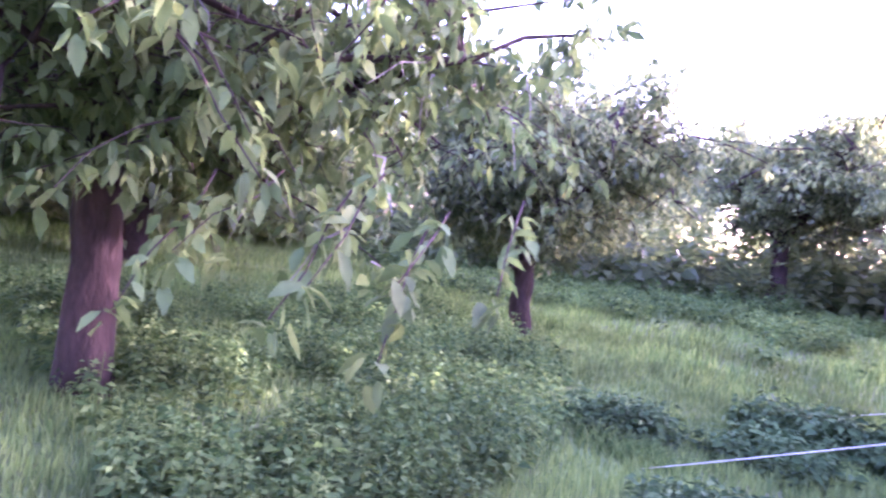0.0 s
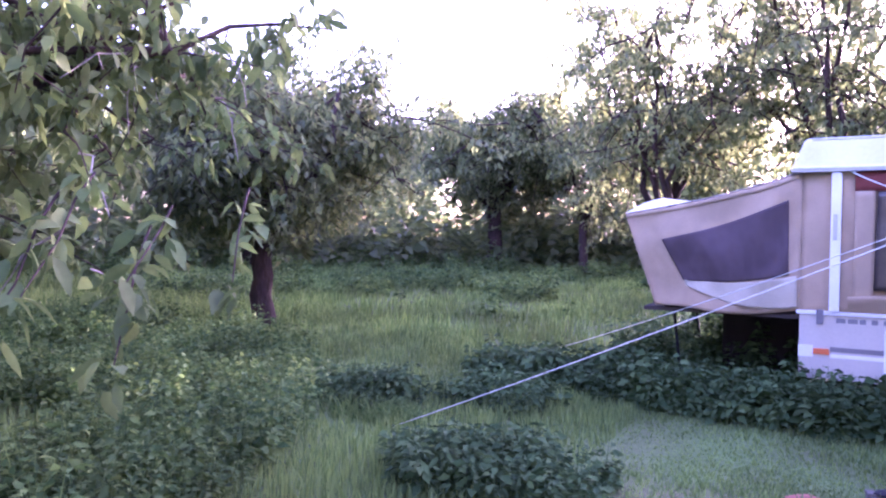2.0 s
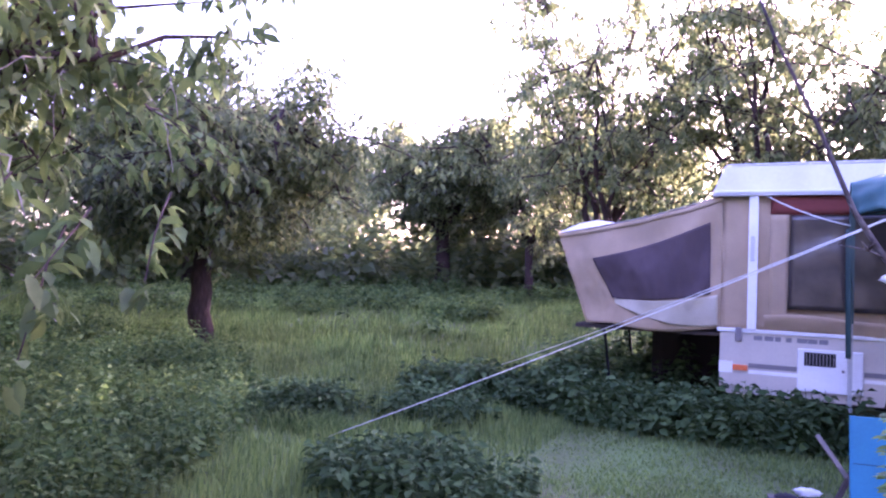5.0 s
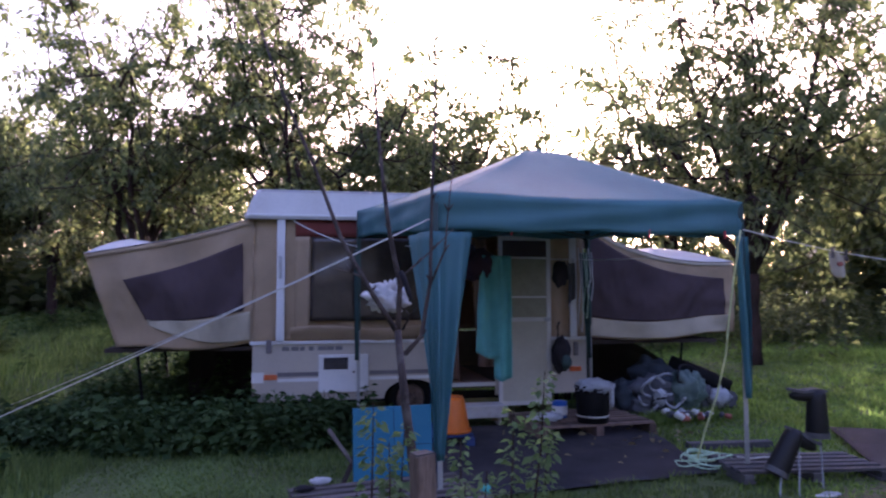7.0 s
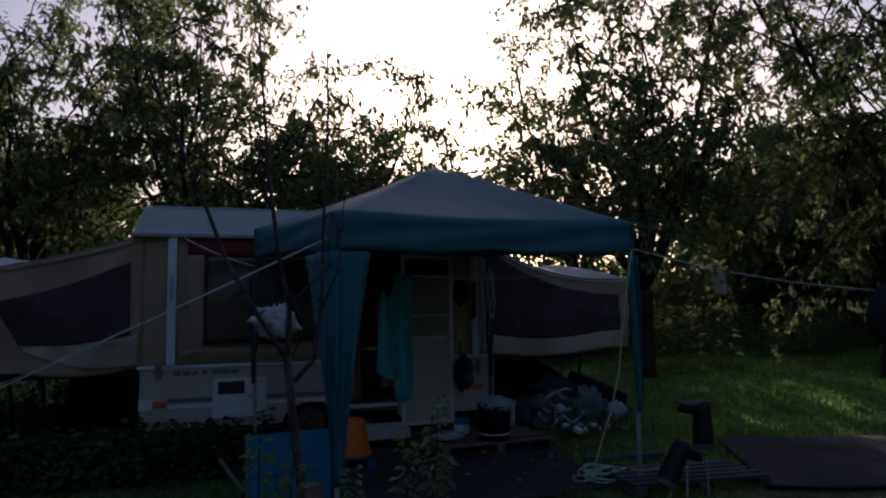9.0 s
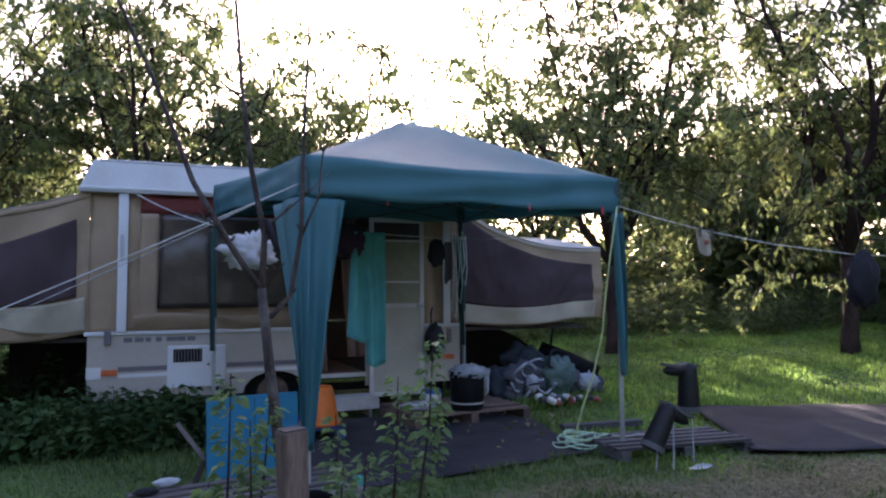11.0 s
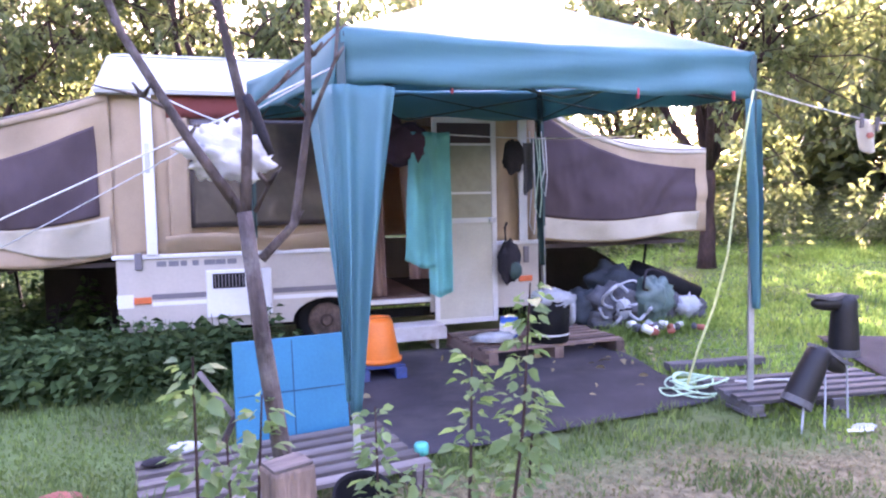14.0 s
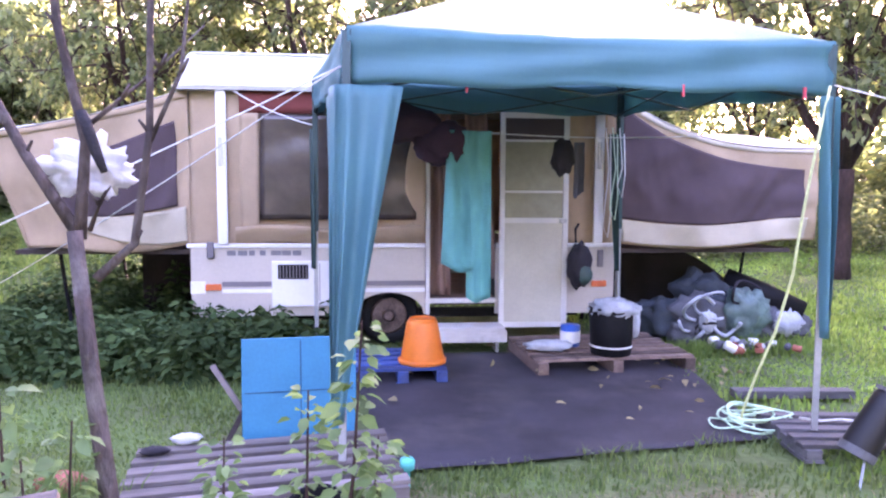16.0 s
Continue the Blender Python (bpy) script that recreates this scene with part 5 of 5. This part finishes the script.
# sapling, post and the bag caught in the fork
sap = thing("bare_sapling", "thin bare young tree with upright forked stems", "tree", (1.125, -4.47, 0))
wood = Geo()
def limb(g, pts, r0, r1):
    g.tube(pts, np.linspace(r0, r1, len(pts)), 8)
limb(wood, [(-0.05, -0.07, -0.05), (-0.055, -0.07, 0.35), (-0.085, -0.055, 0.68), (-0.125, -0.035, 1.0), (-0.155, -0.02, 1.3)], 0.027, 0.017)
part("trunk", wood, M_BARK_SAP, sap, smooth=True)
for pts, r0 in (([(-0.155, 0.0, 1.29), (-0.27, 0.02, 1.47), (-0.4, 0.05, 1.7), (-0.53, 0.08, 2.05), (-0.68, 0.1, 2.4), (-0.8, 0.12, 2.75)], 0.014),
                ([(-0.152, 0.0, 1.28), (-0.14, 0.02, 1.5), (-0.19, 0.02, 1.75), (-0.23, 0.04, 2.1), (-0.26, 0.05, 2.5), (-0.28, 0.06, 2.75)], 0.014),
                ([(-0.12, 0.0, 1.19), (-0.04, 0.02, 1.27), (0.0, 0.02, 1.52), (0.01, 0.03, 1.9), (0.03, 0.04, 2.3), (0.03, 0.05, 2.7)], 0.012),
                ([(-0.14, 0.02, 1.53), (-0.06, 0.03, 1.6), (0.02, 0.04, 1.67), (0.12, 0.05, 1.77)], 0.006),
                ([(0.0, 0.02, 1.5), (0.07, 0.03, 1.66), (0.09, 0.04, 1.85), (0.12, 0.05, 2.1)], 0.006),
                ([(-0.3, 0.03, 1.53), (-0.36, 0.02, 1.56), (-0.46, 0.0, 1.58)], 0.006),
                ([(-0.13, 0.0, 1.3), (-0.1, -0.02, 1.36), (-0.07, -0.03, 1.4)], 0.006)):
    g = Geo()
    limb(g, pts, r0, r0 * 0.3)
    for k in range(3):
        q = pts[min(len(pts) - 2, 1 + k)]
        g.tube([q, (q[0] + 0.02 * (-1) ** k, q[1] - 0.01, q[2] + 0.03)], [0.006, 0.003], 5)
    part("branch", g, M_BARK_SAP, sap, smooth=True)
tip_rng = np.random.default_rng(3)
me_tip = leaf_mesh("last_leaves", np.array([(-0.27, 0.05, 2.6), (-0.28, 0.06, 2.72), (-0.27, 0.05, 2.66), (0.03, 0.04, 2.5), (0.03, 0.05, 2.65)]), np.array([(0.3, 0, 0.9), (0.5, 0.1, 0.7), (-0.3, 0, 0.6), (0.5, 0, 0.4), (0.3, 0.2, 0.8)]), np.full(5, 0.07), tip_rng, rich=True)
me_tip.materials.append(M_SHOOT)
tl = new("last_leaves", me_tip)
tl.parent = sap
single("carrier_bag", ball((0.94, -4.34, 1.44), 0.062, 31, 0.95, 22, (1.25, 0.7, 0.9), 2.6), M_BAG, "white carrier bag caught in the sapling fork", "plastic bag", smooth=True)
single("hanging_strap", Geo().tube([(0.985, -4.47, 1.565), (1.0, -4.475, 1.53), (1.02, -4.48, 1.47), (1.035, -4.48, 1.43)], [0.011, 0.013, 0.012, 0.008], 8), M_BLACK_FAB, "black cloth strap tied to the sapling", "strap", smooth=True)
post = thing("fence_post", "short split wooden post with pale sawn top", "post", (1.05, -4.82, 0))
post.rotation_euler = (0, radians(-2), radians(20))
part("shaft", Geo().box((-0.042, -0.036, -0.1), (0.042, 0.036, 0.83), bevel=0.007), M_POST, post)
part("sawn_top", Geo().box((-0.038, -0.032, 0.83), (0.038, 0.032, 0.836)), M_PALLET, post, "pale sawn end")


def shoot(label, x, y, h, seed, n=22, leaf=0.075, bushy=1.0):
    """An upright leafy cane."""
    rng = np.random.default_rng(seed)
    s = thing("leafy_shoot", label, "shoot", (x, y, 0), "leafy shoots")
    off = rng.normal(size=2) * 0.05
    pts = [(0, 0, -0.03), (off[0] * 0.3, off[1] * 0.3, h * 0.35), (off[0] * 0.8, off[1] * 0.8, h * 0.7), (off[0], off[1], h)]
    part("cane", Geo().tube(pts, [0.007, 0.006, 0.004, 0.002], 6), M_BARK, s, "dark thin cane")
    P, D, S = [], [], []
    for k in range(n):
        f = 0.3 + 0.7 * (k / n) ** 0.8
        w = k * 2.4 + rng.normal() * 0.4
        for j in range(4):
            a = w + rng.normal() * 0.7
            d = np.array([math.cos(a), math.sin(a), rng.uniform(-0.55, 0.35)])
            P.append(np.array([off[0] * f, off[1] * f, h * f]) + d * rng.uniform(0.02, 0.07) * bushy)
            D.append(d)
            S.append(leaf * rng.uniform(0.6, 1.2) * (1.1 - 0.4 * f))
    me = leaf_mesh("foliage", np.array(P), np.array(D), np.array(S), rng, 0.6, rich=True)
    me.materials.append(M_SHOOT)
    f = new("foliage", me)
    f.parent = s


SHOOTS = [(1.33, -4.58, 1.12, 1), (1.37, -4.52, 0.85, 2), (0.76, -4.6, 0.84, 3), (0.98, -4.77, 0.7, 4), (1.6, -4.42, 0.42, 5), (0.62, -4.45, 0.62, 8), (0.55, -4.6, 0.5, 9), (0.66, -4.3, 0.45, 12), (0.66, -4.52, 1.0, 13), (0.72, -4.57, 0.9, 14), (1.08, -4.5, 0.8, 16), (1.14, -4.42, 0.66, 18), (1.27, -4.52, 0.95, 21)]
for x, y, h, s in SHOOTS:
    shoot("fresh green leafy shoot growing from the cut patch", x + 0.18, y - 0.03, h, 200 + s, int(14 + 22 * h), 0.056, 0.55)
herbs("weed_clump", "grey-green weeds round the fence post", scatter(91, 90, (0.0, -4.9, 1.7, -3.7), lambda x, y: clamp01(1.1 - math.hypot((x - 0.9) / 0.8, (y + 4.3) / 0.6)), (0.5, 1.0)), M_HERB, 92, 0.06, 0.3)

# small litter and pots
pot = thing("cooking_pot", "black round pot on the edge of the pallet", "pot", (1.4, -3.4, 0.0))
pot.rotation_euler = (radians(22), 0, 0)
part("body", Geo().lathe([(0.0, 0.0), (0.09, 0.0), (0.105, 0.02), (0.115, 0.17), (0.122, 0.175), (0.118, 0.18), (0.108, 0.17), (0.1, 0.05), (0.0, 0.045)], 28), M_BLACK, pot, smooth=True)
part("rim", Geo().lathe([(0.114, 0.17), (0.124, 0.176), (0.122, 0.186), (0.112, 0.182)], 28), M_BLACK, pot)
lamp = thing("garden_light", "small turquoise plastic garden light in the grass", "garden light", (1.77, -2.98, 0))
part("stake", Geo().tube([(0, 0, -0.03), (0, 0, 0.11)], 0.014, 10), M_TEALCAP, lamp)
part("cap", Geo().lathe([(0.0, 0.165), (0.03, 0.162), (0.036, 0.15), (0.034, 0.11), (0.0, 0.108)], 18), M_TEALCAP, lamp, smooth=True)
single("plastic_bag", ball((0.83, -3.46, 0.07), 0.11, 41, 0.35, 14, (1.6, 0.9, 0.65), 3.0), M_CLEAR, "half-full clear plastic bag on the ground", "plastic bag", smooth=True)
single("plastic_bag", ball((0.68, -2.62, 0.155), 0.048, 42, 0.4, 12, (1.5, 0.8, 0.5), 3.5), M_BAG, "crumpled pale plastic bag on the grey pallet", "plastic bag", smooth=True)
single("cloth_rag", ball((0.57, -2.76, 0.148), 0.04, 43, 0.4, 10, (1.6, 0.9, 0.5), 3.5), M_BLACK_FAB, "small dark rag on the grey pallet", "rag", smooth=True)
single("brick_lump", ball((0.17, -2.84, 0.04), 0.075, 44, 0.25, 12, (1.6, 1.0, 0.6), 2.5), M_BRICK, "worn red brick lump in the grass", "brick", smooth=True)
single("paper_scrap", ball((0.32, -0.9, 0.04), 0.04, 45, 0.3, 8, (1.4, 1, 0.7), 3), M_BAG, "white paper scrap in the grass", "scrap", smooth=True)
litter_rng = random.Random(17)
LITTER = [(litter_rng.uniform(1.7, 3.8), litter_rng.uniform(-2.4, -0.8)) for _ in range(12)] + [(litter_rng.gauss(3.95, 0.2), litter_rng.gauss(-1.3, 0.35)) for _ in range(24)] + [(litter_rng.uniform(2.0, 3.6), litter_rng.uniform(-0.42, -0.2)) for _ in range(14)]
for k, (x, y) in enumerate(LITTER):
    rng = np.random.default_rng(300 + k)
    me = leaf_mesh("fallen_leaf", np.array([(x, y, 0.065)]), np.array([(math.cos(k * 2.1), math.sin(k * 2.1), 0.05)]), np.array([0.065 if k % 4 else 0.11]), rng, 0.4, rich=True)
    me.materials.append(M_STRAW)
    tagged(new("fallen_leaf", me), "dry curled leaf lying on the dark sheet", "leaf", "fallen leaves")

# washing hung inside the gazebo
rope("washing_line", "thin washing line under the gazebo roof", span((1.42, -1.65, 1.86), (3.85, -1.55, 1.78), 0.06, 16), 0.004, M_ROPE)


def hung(name, label, category, x0, x1, y, z0, z1, mat, folds, seed, flare=0.0):
    def fn(u, v):
        x = x0 + (x1 - x0) * (u - 0.5) * (1 + flare * (1 - v)) + (x1 - x0) * 0.5
        return (x, y + 0.03 * math.sin(u * folds + seed + v) * (0.5 + 0.5 * (1 - v)) + 0.02 * noise.noise(Vector((u * 3, v * 3, seed))), z0 + (z1 - z0) * v + 0.03 * math.sin(u * folds * 0.5 + seed) * (1 - v))
    return single(name, Geo().grid(fn, 26, 24, (0, 0.012, 0)), mat, label, category, smooth=True)


hung("towel", "long turquoise towel hanging on the washing line", "towel", 2.08, 2.21, -1.68, 0.9, 1.78, M_TOWEL, 8, 2, 0.6)
hung("towel", "long turquoise towel hanging on the washing line", "towel", 2.21, 2.36, -1.66, 0.7, 1.78, M_TOWEL, 7, 3, 0.05)
single("dark_top", ball((2.04, -1.64, 1.7), 0.16, 51, 0.35, 14, (1.0, 0.45, 0.8), 2.4), M_PLUM, "dark plum top hung over the washing line", "clothes", smooth=True)
single("dark_top", ball((1.78, -1.64, 1.82), 0.17, 52, 0.35, 14, (1.3, 0.45, 0.65), 2.4), M_PLUM, "dark plum top hung over the washing line", "clothes", smooth=True)
single("cap", ball((2.85, -1.6, 1.62), 0.09, 53, 0.3, 12, (0.8, 0.6, 1.3), 2.4), M_BLACK_FAB, "dark cloth cap pegged on the washing line", "cap", smooth=True)
hung("sock", "pale sock pegged on the washing line", "sock", 2.92, 2.99, -1.6, 1.38, 1.72, M_GREY_FAB, 6, 4)
bp = thing("backpack", "dark green and black backpack hung beside the door", "backpack", (3.4, -0.16, 0.55))
part("body", ball((0, 0, 0.2), 0.115, 61, 0.25, 14, (0.95, 0.6, 1.7), 2.2), M_BLACK_FAB, bp, smooth=True)
part("pocket", ball((0.04, -0.05, 0.12), 0.07, 62, 0.2, 12, (0.9, 0.5, 1.2), 2.2), M_DARK_GREEN, bp, "dark green pocket", True)
part("strap", Geo().tube([(-0.04, -0.02, 0.4), (-0.05, -0.03, 0.52), (0.0, 0.05, 0.56)], 0.012, 6), M_BLACK_FAB, bp)
for k, (x0, zz) in enumerate(((1.11, 1.15), (1.17, 1.35), (1.05, 1.0))):
    part("hanging_cord", Geo().tube([(x0, 1.2, 1.95), (x0 + 0.03, 1.19, 1.6), (x0 - 0.01, 1.2, zz + 0.1), (x0 + 0.03, 1.18, zz), (x0 + 0.06, 1.2, zz + 0.2), (x0 + 0.05, 1.22, 1.9)], 0.006, 5), M_ROPE if k else M_ROPE_GREEN, PAVILION, "loose hanging cord", True)

# small cloth on the outer line
cl = thing("hung_cloth", "small pale cloth with wooden pegs on the outdoor line", "cloth", (4.88, -2.63, 1.785))
part("cloth", Geo().grid(lambda u, v: (-0.07 + 0.14 * u, 0.02 * math.sin(u * 7 + v * 2) - 0.01 * u, -0.15 + 0.15 * v - 0.03 * u + 0.05 * math.sin(u * 3.1) * (v - 1)), 12, 10, (0, 0.006, 0)), M_FLAP, cl, smooth=True)
part("stain", ball((0.0, -0.02, -0.1), 0.025, 3, 0.3, 8, (1.2, 0.4, 0.8)), M_BRICK, cl, "reddish patch", True)
for px in (-0.06, 0.06):
    part("peg", Geo().box((px - 0.008, -0.02 - 0.06 * (px + 0.08), -0.05 - 0.2 * (px + 0.06)), (px + 0.008, 0.0 - 0.06 * (px + 0.08), 0.04 - 0.2 * (px + 0.06)), bevel=0.002), M_PALLET, cl, "wooden peg")
bg = single("black_garment", ball((6.6, -2.77, 1.36), 0.22, 71, 0.35, 12, (0.8, 0.4, 1.1), 2.4), M_BLACK_FAB, "black garment hung over the outdoor line", "clothes", smooth=True)

# mixed low plants round the guy rope
def bush_zone(x, y):
    return max(clamp01(1.2 - math.hypot((x + 1.6) / 0.7, (y + 3.4) / 0.45)), clamp01(1.1 - math.hypot((x + 2.4) / 0.6, (y + 1.5) / 0.4)), clamp01(1.1 - math.hypot((x + 3.6) / 0.6, (y + 1.9) / 0.5)))


herbs("weed_clump", "low leafy dark green weeds near the guy rope", scatter(93, 420, (-4.4, -4.0, -0.8, -0.9), bush_zone), M_BRAMBLE, 94, 0.1, 0.3, tiers=7)
